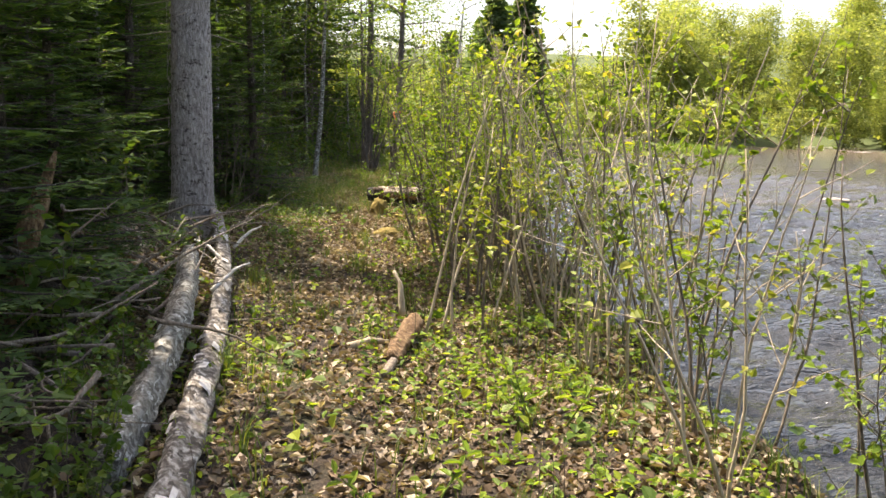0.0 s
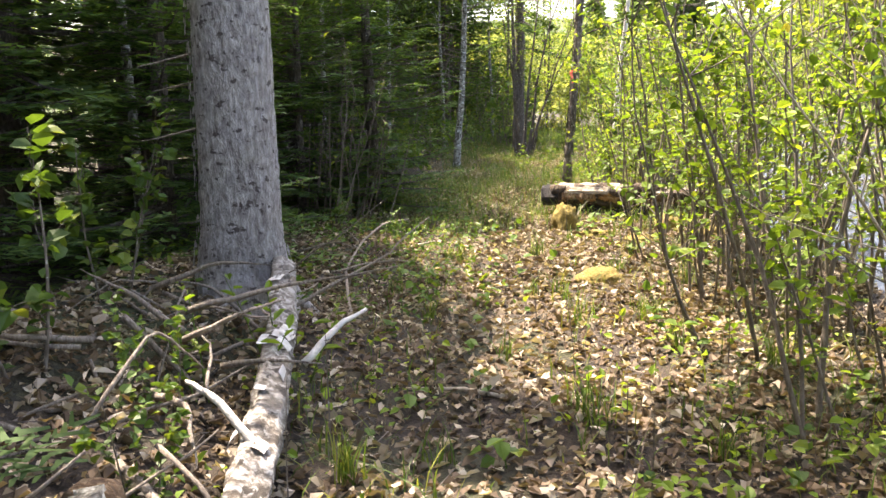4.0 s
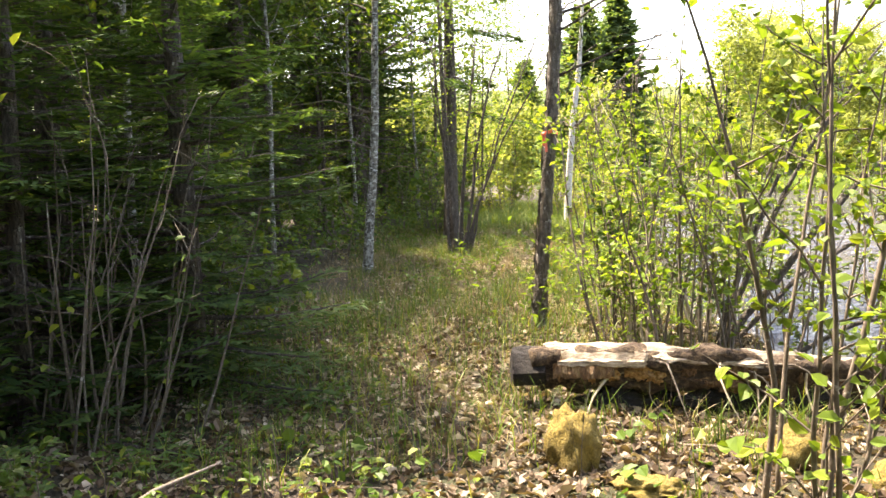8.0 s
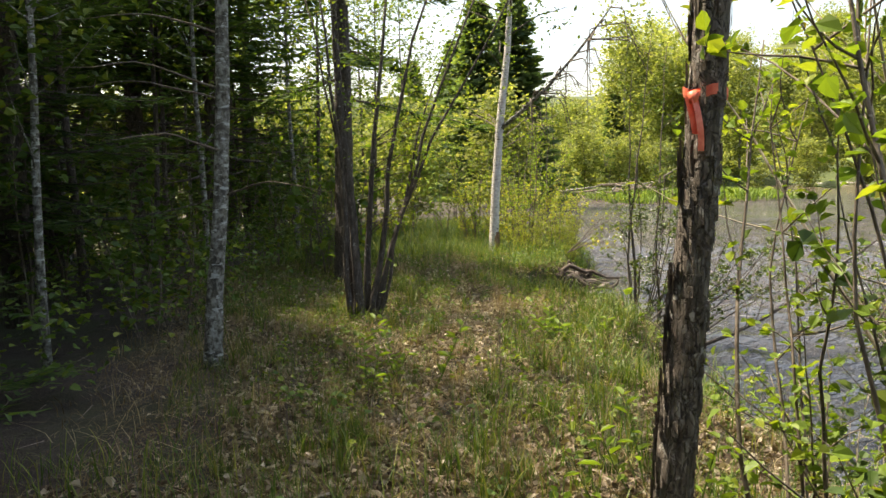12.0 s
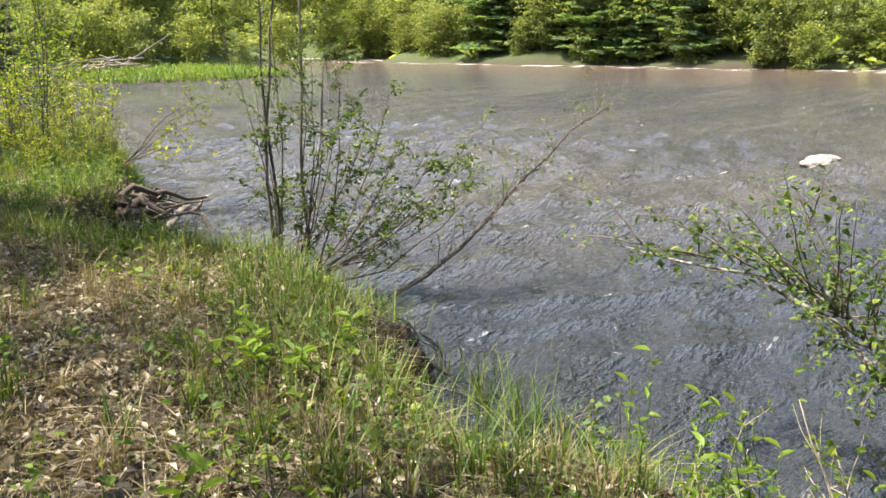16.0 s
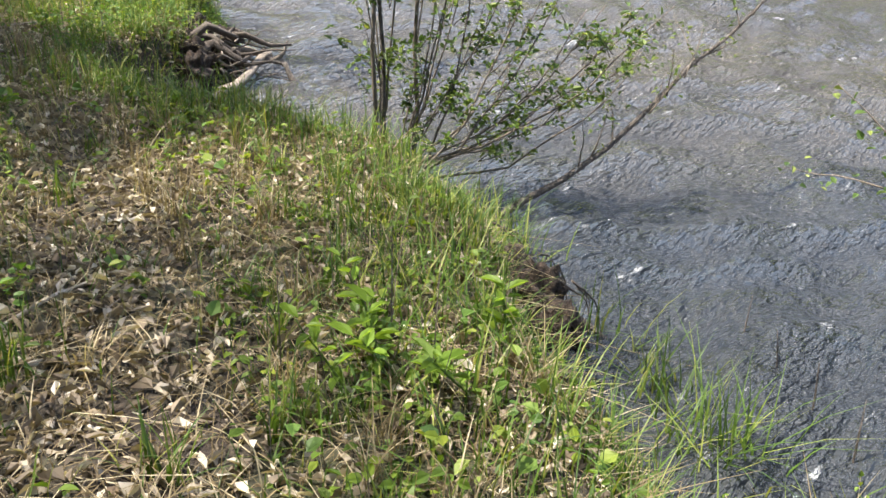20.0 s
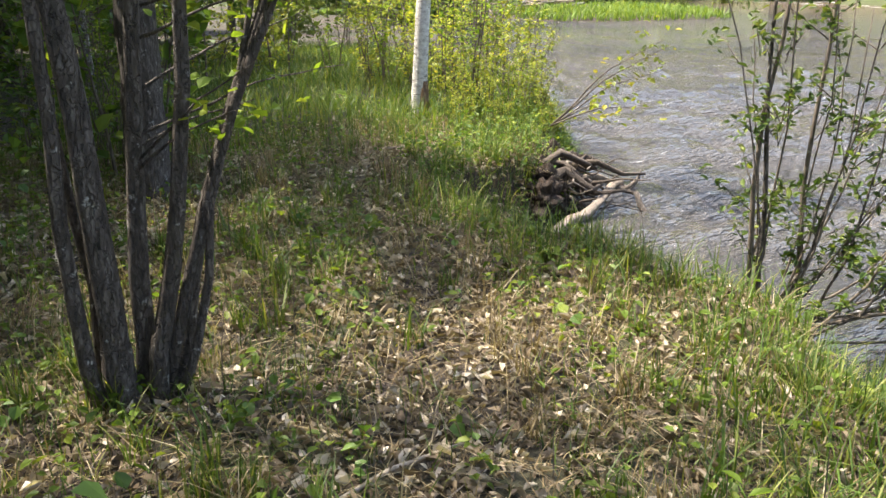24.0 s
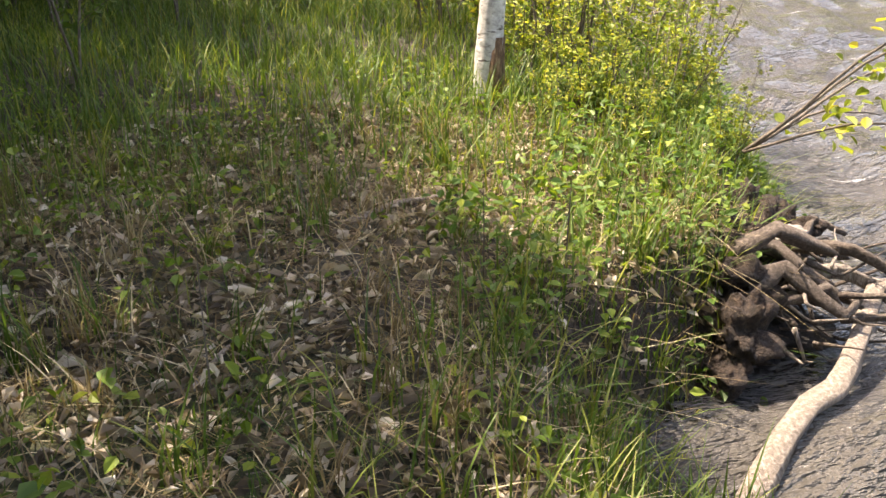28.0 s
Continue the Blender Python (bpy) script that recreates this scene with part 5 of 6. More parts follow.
# ---- planting ----


def trail(y):
    return np.interp(y, (-7, 0, 4.5, 8, 11, 13, 15, 18, 20, 23, 30), (0.15, 0.3, 0.35, 0.75, 0.9, 1.2, 2.1, 3.2, 3.8, 4.4, 4.6))


rg = random.Random(5)
ALDER_SPOTS = ((2.7, 0.2, 1), (2.95, -0.2, 1), (2.4, 1.3, 1), (2.85, 1.6, 1), (3.05, 2.3, 0), (2.05, 0.3, 1), (2.45, 0.7, 0), (2.75, 1.0, 1), (1.75, 1.7, 2), (2.1, 1.9, 1), (2.6, 2.1, 0), (2.05, 2.8, 0), (2.2, 3.2, 2), (2.9, 3.0, 1), (1.9, 4.2, 0), (2.5, 4.4, 2), (3.2, 4.2, 0),
               (2.0, 5.3, 2), (2.6, 5.6, 0), (3.2, 5.8, 1), (2.3, 2.5, 2), (2.8, 3.7, 2), (2.2, 4.8, 2), (2.9, 5.0, 0), (2.4, 6.1, 2), (3.0, 6.5, 2), (2.1, 6.5, 0), (2.7, 6.8, 2), (3.4, 7.0, 0), (2.3, 7.7, 2), (3.0, 8.0, 0), (3.6, 8.3, 2), (2.75, 10.2, 2), (3.3, 9.9, 0), (3.9, 10.3, 0), (2.55, 10.9, 0), (3.2, 11.2, 2), (2.9, 12.0, 0), (3.6, 12.1, 1), (4.0, 12.6, 3), (3.9, 11.2, 2),
               (2.1, -2.6, 1), (2.5, -2.0, 0), (2.9, -2.7, 2), (2.7, -3.5, 1), (2.45, -1.0, 3), (2.95, -0.7, 0), (2.25, -0.5, 3), (2.35, -4.3, 0), (2.7, 9.95, 0), (2.5, 10.5, 3))
for x, y, k in ALDER_SPOTS:
    put(alders[k], x + rg.uniform(-0.12, 0.12), y + rg.uniform(-0.15, 0.15), None, rg.uniform(0, 360), rg.uniform(0.85, 1.12), rg.uniform(-5, 5), rg.uniform(2, 12))
FIR_SPOTS = ((-0.75, 10.4, 0, 0.95), (-1.6, 9.6, 1, 1.0), (-1.9, 11.2, 0, 1.1), (-2.6, 8.8, 0, 1.0), (-2.3, 6.6, 1, 0.9), (-3.3, 5.2, 0, 1.0), (-3.4, 2.4, 0, 1.0), (-3.2, 0.0, 0, 1.1), (-2.7, -2.6, 1, 1.1), (-3.4, -4.5, 0, 1.0), (-4.4, 3.4, 0, 1.2), (-4.2, 7.6, 0, 1.2), (-3.6, 10.0, 0, 1.2), (-2.9, 12.8, 0, 1.1), (-1.5, 13.4, 1, 1.0), (-2.0, 16.0, 0, 1.0))
for x, y, k, s in FIR_SPOTS:
    put(fir_e if x < -1.85 else (fir_a, fir_b)[k], x, y, None, rg.uniform(0, 360), s, rg.uniform(-2, 2), rg.uniform(-2, 2))
for x, y, s in ((-3.6, 6.6, 1.1), (-3.6, 9.6, 1.0), (-1.6, 19.4, 1.0)):
    put(fir_d, x, y, None, rg.uniform(0, 360), s)
for x, y, s in ((-4.6, 9.0, 1.2), (-5.5, 5.0, 1.1), (-5.2, 1.5, 1.2), (-4.6, -1.6, 1.1), (-6.5, 8.0, 1.2), (-4.4, 17.0, 1.2), (-3.8, 21.0, 1.2), (-6.0, -5.0, 1.2), (0.4, 26.0, 1.1)):
    put(fir_c, x, y, None, rg.uniform(0, 360), s)
for x, y, s in ((-0.95, 9.3, 1.0), (-1.3, 9.6, 0.9), (2.3, 23.1, 0.6), (2.05, 23.5, 0.7)):
    put(bare, x, y, None, rg.uniform(-25, 25), s)
for k in range(110):
    y = rg.uniform(11, 40)
    x = min(rg.uniform(-7, 1.0 + 0.06 * y), trail(y) - (3.3 if y < 21 else 2.2))
    put(saplings[0] if k % 4 else saplings[1], x, y, None, rg.uniform(0, 360), rg.uniform(0.9, 1.2) if y < 17 else rg.uniform(1.1, 2.0))
for x, y, k, s in ((-2.05, 0.6, 0, 0.8), (-2.3, -2.0, 0, 0.75), (-1.9, -0.9, 1, 0.95), (-2.2, -3.2, 0, 0.9), (-1.6, 6.4, 1, 0.5)):
    put(fir_e if x < -2.0 else (fir_a, fir_b)[k], x, y, None, rg.uniform(0, 360), s)
for x, y, s in ((-0.82, -2.5, 0.4), (-0.9, -0.9, 0.45), (-0.85, 0.2, 0.4), (-1.0, -2.0, 0.5), (-0.95, 1.2, 0.45), (-0.95, -1.6, 0.5), (-1.05, -0.4, 0.55), (-0.85, -3.0, 0.45), (-1.25, 0.7, 0.6), (-1.0, 2.0, 0.5), (-1.15, 2.9, 0.5), (-1.5, -3.6, 0.6), (-1.35, -1.0, 0.6), (-0.3, 7.2, 0.4), (-0.9, 7.8, 0.5)):
    put(saplings[1], x, y, None, rg.uniform(0, 360), s)
for x, y, s in ((-0.75, -2.6, 0.55), (-0.85, -2.1, 0.6), (-0.8, -1.5, 0.5), (-0.98, -1.0, 0.6), (-1.0, -3.1, 0.6)):
    put(saplings[1], x, y, None, rg.uniform(0, 360), s)
put(fir_b, -1.8, 1.05, None, 40, 0.85)
put(fir_e, -2.15, -0.3, None, 140, 0.6)
for x, y in ((2.62, 10.95), (2.95, 11.7), (2.55, 11.35), (3.3, 10.8)):
    put(saplings[0], x, y, None, rg.uniform(0, 360), 0.8)
SAP = ((-0.5, 12.0, 1), (-0.75, 12.3, 0), (-0.3, 11.6, 1), (-0.9, 11.7, 0), (-1.5, 14.9, 0), (-1.4, 16.8, 0), (-0.6, 21.0, 0), (1.4, 23.4, 0), (0.6, 23.0, 0), (0.2, 21.4, 0),
       (-1.8, 4.0, 1), (-1.4, -0.9, 1), (-1.7, 2.8, 1), (-1.5, -3.0, 0), (2.1, 24.0, 0), (2.8, 25.6, 0), (1.5, 25.0, 0), (2.4, 27.5, 0), (3.4, 28.0, 0), (4.2, 29.0, 0), (-1.9, -1.7, 0))
for x, y, k in SAP:
    put(saplings[k], x, y, None, rg.uniform(0, 360), rg.uniform(0.85, 1.15))
for x, y, k in ((6.3, 25.4, 0), (7.0, 26.4, 3), (6.1, 27.0, 0), (7.6, 27.6, 2), (5.6, 28.4, 0), (6.9, 24.9, 3), (8.2, 29.5, 0), (7.0, 30.5, 2), (5.0, 30.5, 0), (8.6, 32.5, 2), (6.6, 24.3, 3), (3.2, 31.0, 2), (9.5, 36, 2), (7.5, 35, 0), (10.5, 40, 2)):
    put(alders[k], x, y, None, rg.uniform(0, 360), rg.uniform(0.8, 1.2) * (0.7 if k == 3 else 1))
for x, y, s in ((6.1, 24.2, 0.6), (6.5, 24.0, 0.55), (6.4, 24.9, 0.8), (6.9, 24.6, 0.7), (6.2, 25.6, 0.9), (7.0, 25.5, 1.0), (7.4, 26.3, 1.1), (6.5, 26.6, 1.2), (7.8, 27.4, 1.2), (5.9, 27.6, 1.3), (6.05, 23.5, 0.4), (5.8, 24.0, 0.4), (6.45, 23.3, 0.4), (7.0, 28.5, 1.4), (4.6, 29.0, 1.4), (3.6, 30.5, 1.5)):
    put(leafy, x, y, None, rg.uniform(0, 360), s)
for x, y in ((-1.8, 17.4), (-0.6, 24.5), (-2.2, 20.0), (2.6, 29.0), (-1.0, 27.0), (4.4, 32.0), (1.0, 31.0), (6.5, 37.0)):
    put(canopy, x, y, None, rg.uniform(0, 360), rg.uniform(0.8, 1.1))
for x, y in ((-0.9, 17.2), (0.3, 22.0), (-1.6, 12.2), (1.9, 26.2), (-2.0, 24.5), (3.3, 30.0), (-3.2, 3.8), (-2.2, -0.5), (-0.2, 29), (-2.9, 7.6)):
    put(thin_tree, x, y, None, rg.uniform(0, 360), rg.uniform(0.9, 1.2))
for x, y in ((-3.2, 16.8),):
    put(canopy, x, y, None, rg.uniform(0, 360), rg.uniform(0.9, 1.1))
# tall firs along the wood's edge
for k in range(4):
    y = -9.0 + k * 3.6 + rg.uniform(-0.4, 0.4)
    x = trail(y) - (5.2 if k % 2 else 4.2) + rg.uniform(-0.4, 0.4) - (1.8 if y > 10.5 else 0.0)
    put((fir_d, fir_c)[k % 2], x, y, None, rg.uniform(0, 360), rg.uniform(1.0, 1.25))
# closed canopy over the woods
for k in range(16):
    y = rg.uniform(15.0, 38)
    put(canopy, min(rg.uniform(-6.5, 0.2), trail(y) - (5.2 if y < 24 else 3.4)), y, None, rg.uniform(0, 360), rg.uniform(0.85, 1.25))
# dense back of the woods
for x, y, s in ((-2.8, 19.6, 1.1), (-1.9, 22.8, 1.0), (0.6, 30.0, 1.1)):
    put(fir_d, x, y, None, rg.uniform(0, 360), s)
for x, y, s in ((-4.2, 18.2, 1.2), (-3.0, 21.5, 1.1), (-4.8, 22.5, 1.3), (-2.2, 24.8, 1.1), (-3.8, 26.5, 1.2), (-1.2, 28.0, 1.1), (-5.5, 29.0, 1.3), (-6.5, 19.5, 1.3), (-6.0, 15.0, 1.2), (-1.0, 32.5, 1.2), (1.2, 34.5, 1.2), (-7.5, 25.0, 1.3), (-3.0, 35.0, 1.3)):
    put(fir_c, x, y, None, rg.uniform(0, 360), s)
for k in range(16):
    put(bushes[k % 2], -9.0 + k * 0.85 + rg.uniform(-0.4, 0.4), rg.uniform(33, 43), None, rg.uniform(0, 360), rg.uniform(0.8, 1.4))
# beyond the near woods
for k in range(70):
    x, y = rg.uniform(-45, -7), rg.uniform(-40, 75)
    put((fir_c, canopy, fir_c, thin_tree)[k % 4], x, y, None, rg.uniform(0, 360), rg.uniform(0.9, 1.5))
for k in range(26):
    y = rg.uniform(33, 75)
    put((canopy, bushes[0], spruce_b, bushes[1])[k % 4], bank(y) - rg.uniform(1.5, 14), y, None, rg.uniform(0, 360), rg.uniform(0.8, 1.3))
for k in range(14):
    y = rg.uniform(-40, -9)
    put((fir_c, alders[2], canopy)[k % 3], bank(y) - rg.uniform(0.3, 9), y, None, rg.uniform(0, 360), rg.uniform(0.9, 1.3))

# far bank: bushes at the water, spruces and hillside trees behind
for k in range(110):
    y = -50 + k * 1.32 + rg.uniform(-0.8, 0.8)
    put(bushes[k % 2], far_bank(y) + rg.uniform(-0.5, 2.0), y, None, rg.uniform(0, 360), rg.uniform(0.7, 1.45))
for k in range(80):
    y = rg.uniform(-60, 80)
    y = rg.uniform(37, 60) if k < 34 else (rg.uniform(66, 100) if k < 64 else rg.uniform(-60, 30))
    x = far_bank(y) + (rg.uniform(0.6, 5.5) if k < 34 else rg.uniform(5, 16))
    put((spruce_a, spruce_b)[k % 2], x, y, None, rg.uniform(0, 360), rg.uniform(0.75, 1.35))
for k in range(300):
    y = rg.uniform(-90, 130)
    put((bushes[2], bushes[2], bushes[0], spruce_a if k % 8 == 7 else bushes[2])[k % 4], far_bank(y) + 9 + 66 * rg.random() ** 1.3, y, None, rg.uniform(0, 360), rg.uniform(0.8, 1.4))
for k in range(110):
    y = rg.uniform(72, 125)
    x = rg.uniform(5, 75)
    away = math.hypot(x - 1, y - 11)
    if math.degrees(math.atan2(x - 1, y - 11)) < 26:
        rise = (1.6 + away * 0.09 - height(x, y)) * rg.uniform(0.55, 1.0)
        put(bushes[k % 2], x, y, None, rg.uniform(0, 360), min(max(rise / 4.6, 0.5), 1.5))
    else:
        put((bushes[0], bushes[2], bushes[1], bushes[2])[k % 4], x, y, None, rg.uniform(0, 360), rg.uniform(0.8, 1.2))
for x, y, k, s in ((27, 63.5, 0, 0.9), (30, 62.5, 1, 1.1), (32.5, 61, 0, 0.8), (25, 65, 0, 1.0), (29, 65.5, 0, 1.1), (34, 58, 1, 0.6)):
    put(bushes[k], x, y, None, rg.uniform(0, 360), s)
jam = thing("log_jam", (25.5, 60.0, -0.3), "heap of bleached driftwood logs on the gravel bar", "driftwood")
for k in range(30):
    b = np.array([25.5 + g0.normal(0, 2.0), 60 + g0.normal(0, 1.2), -0.25 + abs(g0.normal(0, 0.35))])
    d = unit(g0.normal(0, 1, 3) * [1, 0.7, 0.12]) * g0.uniform(1.2, 3.6)
    limb(jam, [b - d / 2, b, b + d / 2], g0.uniform(0.04, 0.10), 0.03, DEADWOOD if k % 3 else BARK_LICHEN, "log", 6, 900 + k)
limb(jam, [(27.0, 60, 0.1), (28.5, 59.8, 0.9), (30.2, 59.5, 1.9)], 0.1, 0.03, DEADWOOD, "log", 6, 950)

# shrub at the water's edge beside the lookout
edge = thing("edge_shrub", (5.0, 13.2, -0.6), "leaning shrub with small crumpled leaves over the water", "shrub")
main = [np.array(p) for p in ((4.95, 13.4, -0.55), (5.0, 13.75, -0.2), (5.06, 14.12, 0.18), (5.19, 14.43, 0.39), (5.36, 14.85, 0.45), (5.55, 15.7, 0.43))]
limb(edge, main, 0.026, 0.005, BARK_LICHEN, "stem", 8, 960)
for k in range(64):
    t = g0.uniform(1.9, 4.95) if k % 2 else g0.uniform(0.8, 3.6)
    i = int(t)
    b = main[i] + (main[i + 1] - main[i]) * (t - i)
    d = np.array([g0.normal(-0.12, 0.24), g0.normal(0.1, 0.26), g0.uniform(-0.15, 0.4) if k % 2 else g0.uniform(0.25, 0.7)])
    limb(edge, [b, b + d * 0.5 + [0, 0, 0.03], b + d], 0.006, 0.0015, BARK_ALDER, "twig", 4, 970 + k)
    leaves_on(edge, [b + d * 0.25, b + d], 24, 0.04, LEAF_WILLOW, 990 + k, 0.03, 0.6)
for k, (x, y, s) in enumerate(((4.15, 14.95, 0.5), (4.3, 14.55, 0.55), (4.25, 14.15, 0.55), (4.1, 13.75, 0.6), (4.35, 15.25, 0.4), (4.05, 13.3, 0.6))):
    put(saplings[1], x, y, None, rg.uniform(0, 360), s)
    put(alders[3], x + 0.12, y + 0.2, None, rg.uniform(0, 360), s * (1.0 if k % 2 else 0.75))

# leafy plants on the bank, each leaf its own piece
leaf_me = Shape().add(*leaf_np(np.zeros((1, 3)), np.array([[0, 1.0, 0]]), np.array([[0, 0, 1.0]]), 0.085, 0.38)).mesh("leaf", LEAF_ALDER)


def leafy_plant(x, y, stems, tall, seed, label="young plant with bright yellow-green leaves in the bank grass"):
    g = np.random.default_rng(seed)
    z = height(x, y)
    ob = thing("leafy_plant", (x, y, z), label, "plant", "leafy plants on the bank")
    for k in range(stems):
        a = g.uniform(0, 6.28)
        b = np.array([x + 0.12 * math.cos(a), y + 0.12 * math.sin(a), z - 0.02])
        e = b + np.array([0.22 * math.cos(a), 0.22 * math.sin(a), tall * g.uniform(0.7, 1.1)])
        limb(ob, [b, (b + e) / 2, e], 0.005, 0.002, GRASS, "stem", 5, seed + k)
        for j in range(9):
            t = 0.3 + 0.7 * j / 8
            lf = part_me("leaf", leaf_me, ob)
            c = b + (e - b) * t - np.array([x, y, z])
            lf.matrix_basis = pose(*c, g.uniform(5, 45), g.uniform(-15, 15), j * 137 + g.uniform(-15, 15)) @ Matrix.Diagonal((*[g.uniform(0.7, 1.25)] * 3, 1))
    return ob


for k, (x, y, n, h) in enumerate(((3.35, 16.3, 3, 0.3), (3.62, 16.5, 3, 0.32), (3.75, 16.2, 3, 0.28), (4.43, 14.27, 3, 0.75), (4.5, 14.05, 3, 0.65), (4.4, 14.5, 3, 0.6), (4.25, 14.75, 2, 0.45), (4.36, 14.95, 3, 0.8), (4.5, 14.78, 3, 0.85), (1.95, 15.3, 4, 0.5), (1.6, 15.45, 3, 0.45), (2.6, 12.9, 3, 0.5), (1.72, 11.4, 3, 0.6), (2.3, 12.4, 3, 0.5), (-0.75, 3.7, 3, 0.55), (-0.95, 3.0, 3, 0.5), (0.6, -2.6, 3, 0.3), (1.5, -1.6, 4, 0.4))):
    leafy_plant(x, y, n, h, 1100 + 20 * k)

# ---- grass, herbs and litter ----


def scatter(n, x0, x1, y0, y1, keep, g):
    x, y = g.uniform(x0, x1, n), g.uniform(y0, y1, n)
    k = g.random(n) < keep(x, y)
    x, y = x[k], y[k]
    return np.stack([x, y, heights(x, y) - 0.01], 1)


def patches(x, y, s=1.0):
    return 0.5 + 0.5 * np.sin(x * 2.1 * s + 1.3 * np.sin(y * 1.7 * s)) * np.sin(y * 1.6 * s + 0.8 * np.sin(x * 2.3 * s))


def grass(name, n, box, keep, tall, width, material, label, seed, lean=0.45):
    g = np.random.default_rng(seed)
    P = scatter(n, *box, keep, g)
    H = tall * g.uniform(0.35, 1.15, len(P))
    v, q = blade_np(P, H, g.normal(0, lean, (len(P), 2)), width * g.uniform(0.6, 1.3, len(P)))
    return tagged(new(name, mesh_np(name, v, q, material)), label, "grass", kind="stuff")


def tufts(name, count, blades, box, keep, tall, width, material, label, seed):
    """Clustered grass: small tufts of blades."""
    g = np.random.default_rng(seed)
    C = scatter(count, *box, keep, g)
    s = np.repeat(g.uniform(0.5, 1.2, len(C)), blades)
    P = np.repeat(C, blades, 0) + np.stack([g.normal(0, 0.035, len(C) * blades), g.normal(0, 0.035, len(C) * blades), np.zeros(len(C) * blades)], 1)
    v, q = blade_np(P, tall * s * g.uniform(0.5, 1.1, len(P)), g.normal(0, 0.4, (len(P), 2)), width * g.uniform(0.6, 1.3, len(P)))
    return tagged(new(name, mesh_np(name, v, q, material)), label, "grass", kind="stuff")


def edge_band(x, y):
    d = bank(y) - x
    return np.where((d > 0.02) & (d < 1.3), 1 - 0.75 * np.clip((d - 0.25) / 1.05, 0, 1), 0)


grass("bank_grass", 34000, (2.6, 7.6, 14.6, 24.5), lambda x, y: edge_band(x, y), 0.30, 0.008, GRASS, "lush tall green grass along the river bank", 1)
grass("path_grass", 46000, (0.2, 6.5, 12.0, 24.0), lambda x, y: np.where(bank(y) - x > 0.3, 0.25 + 0.75 * patches(x, y), 0) * np.where(np.abs(x - trail(y)) < 0.3, 0.3, 1), 0.15, 0.006, GRASS, "short sparse green grass growing through litter", 2)
grass("clearing_grass", 34000, (1.4, 7.8, 22.4, 34.0), lambda x, y: np.where(bank(y) - x > 0.15, 1, 0) * ease(22.4, 25.0, y) * (0.45 + 0.65 * patches(x, y, 0.7)), 0.34, 0.010, GRASS, "tall fresh grass in the clearing beyond the birch", 3)
grass("woodland_grass", 10000, (-1.2, 3.6, 8.5, 14.5), lambda x, y: np.where(np.abs(x - 1.1) < 1.9, 0.3 + 0.7 * patches(x, y), 0.1) * np.where(bank(y) - x > 0.2, 1, 0), 0.26, 0.007, GRASS, "thin woodland grass in the sunlit clearing", 4)
grass("trailside_grass", 12000, (-0.8, 3.2, -7, 8.5), lambda x, y: patches(x, y, 1.3) * np.where(np.abs(x - trail(y)) < 0.25, 0.15, 0.8) * np.where(y < 3.5, 1, 0.35), 0.2, 0.008, GRASS, "patchy green grass beside the trail", 5)
grass("dry_grass", 15000, (-0.5, 6.0, 8.5, 23.5), lambda x, y: np.where(bank(y) - x > 0.12, 0.25 + 0.75 * patches(x + 3, y, 0.9), 0), 0.2, 0.005, GRASS_DRY, "bleached dry grass stems among the leaf litter", 6, 0.95)
tufts("grass_tufts", 520, 22, (0.6, 6.2, 12.5, 24.5), lambda x, y: np.where(bank(y) - x > 0.3, 0.2 + 0.8 * patches(x + 5, y, 0.8), 0) * np.where(np.abs(x - trail(y)) < 0.25, 0.25, 1), 0.3, 0.008, GRASS, "scattered green grass tufts in the bank litter", 31)
tufts("straw_tufts", 380, 26, (0.6, 5.8, 12.5, 24.0), lambda x, y: np.where(bank(y) - x > 0.2, 0.9, 0), 0.24, 0.005, GRASS_DRY, "flattened straw tufts on the bank", 32)
tufts("grass_tufts", 160, 20, (-0.4, 3.0, -6, 9), lambda x, y: np.where(np.abs(x - trail(y)) < 0.25, 0.1, 0.8), 0.26, 0.008, GRASS, "green grass tufts beside the trail", 33)
grass("flat_straw", 26000, (-0.2, 6.0, 12.0, 24), lambda x, y: np.where(bank(y) - x > 0.2, 0.9, 0), 0.13, 0.005, GRASS_DRY, "flattened bleached straw covering the bank path", 34, 2.2)
grass("island_grass", 9000, (20, 37, 50, 66), lambda x, y: np.where(heights(x, y) > -0.58, 1, 0), 0.55, 0.07, GRASS_FAR, "pale green grass on the river island", 7)
for k, (x, y, n, h) in enumerate(((5.14, 16.7, 26, 0.4), (4.66, 15.85, 100, 0.5), (5.1, 20.5, 140, 0.38), (5.15, 20.15, 140, 0.38), (5.08, 20.85, 120, 0.36), (5.35, 19.8, 130, 0.4), (4.42, 15.2, 60, 0.4), (4.4, 14.8, 60, 0.38), (5.35, 17.6, 120, 0.4), (5.55, 18.0, 120, 0.45), (4.95, 16.3, 60, 0.35), (5.08, 21.05, 90, 0.34))):
    g = np.random.default_rng(1500 + k)
    P = np.stack([g.normal(0, 0.11, n), g.normal(0, 0.11, n), np.zeros(n)], 1)
    v, q = blade_np(P, h * g.uniform(0.5, 1.2, n), g.normal(0, 0.35, (n, 2)), 0.011 * g.uniform(0.6, 1.2, n))
    ob = new("grass_tuft", mesh_np("grass_tuft", v, q, GRASS))
    ob.location = (x, y, max(height(x, y), -0.66))
    tagged(ob, "tuft of long green grass at the water's edge", "grass", "tufts at the water's edge")
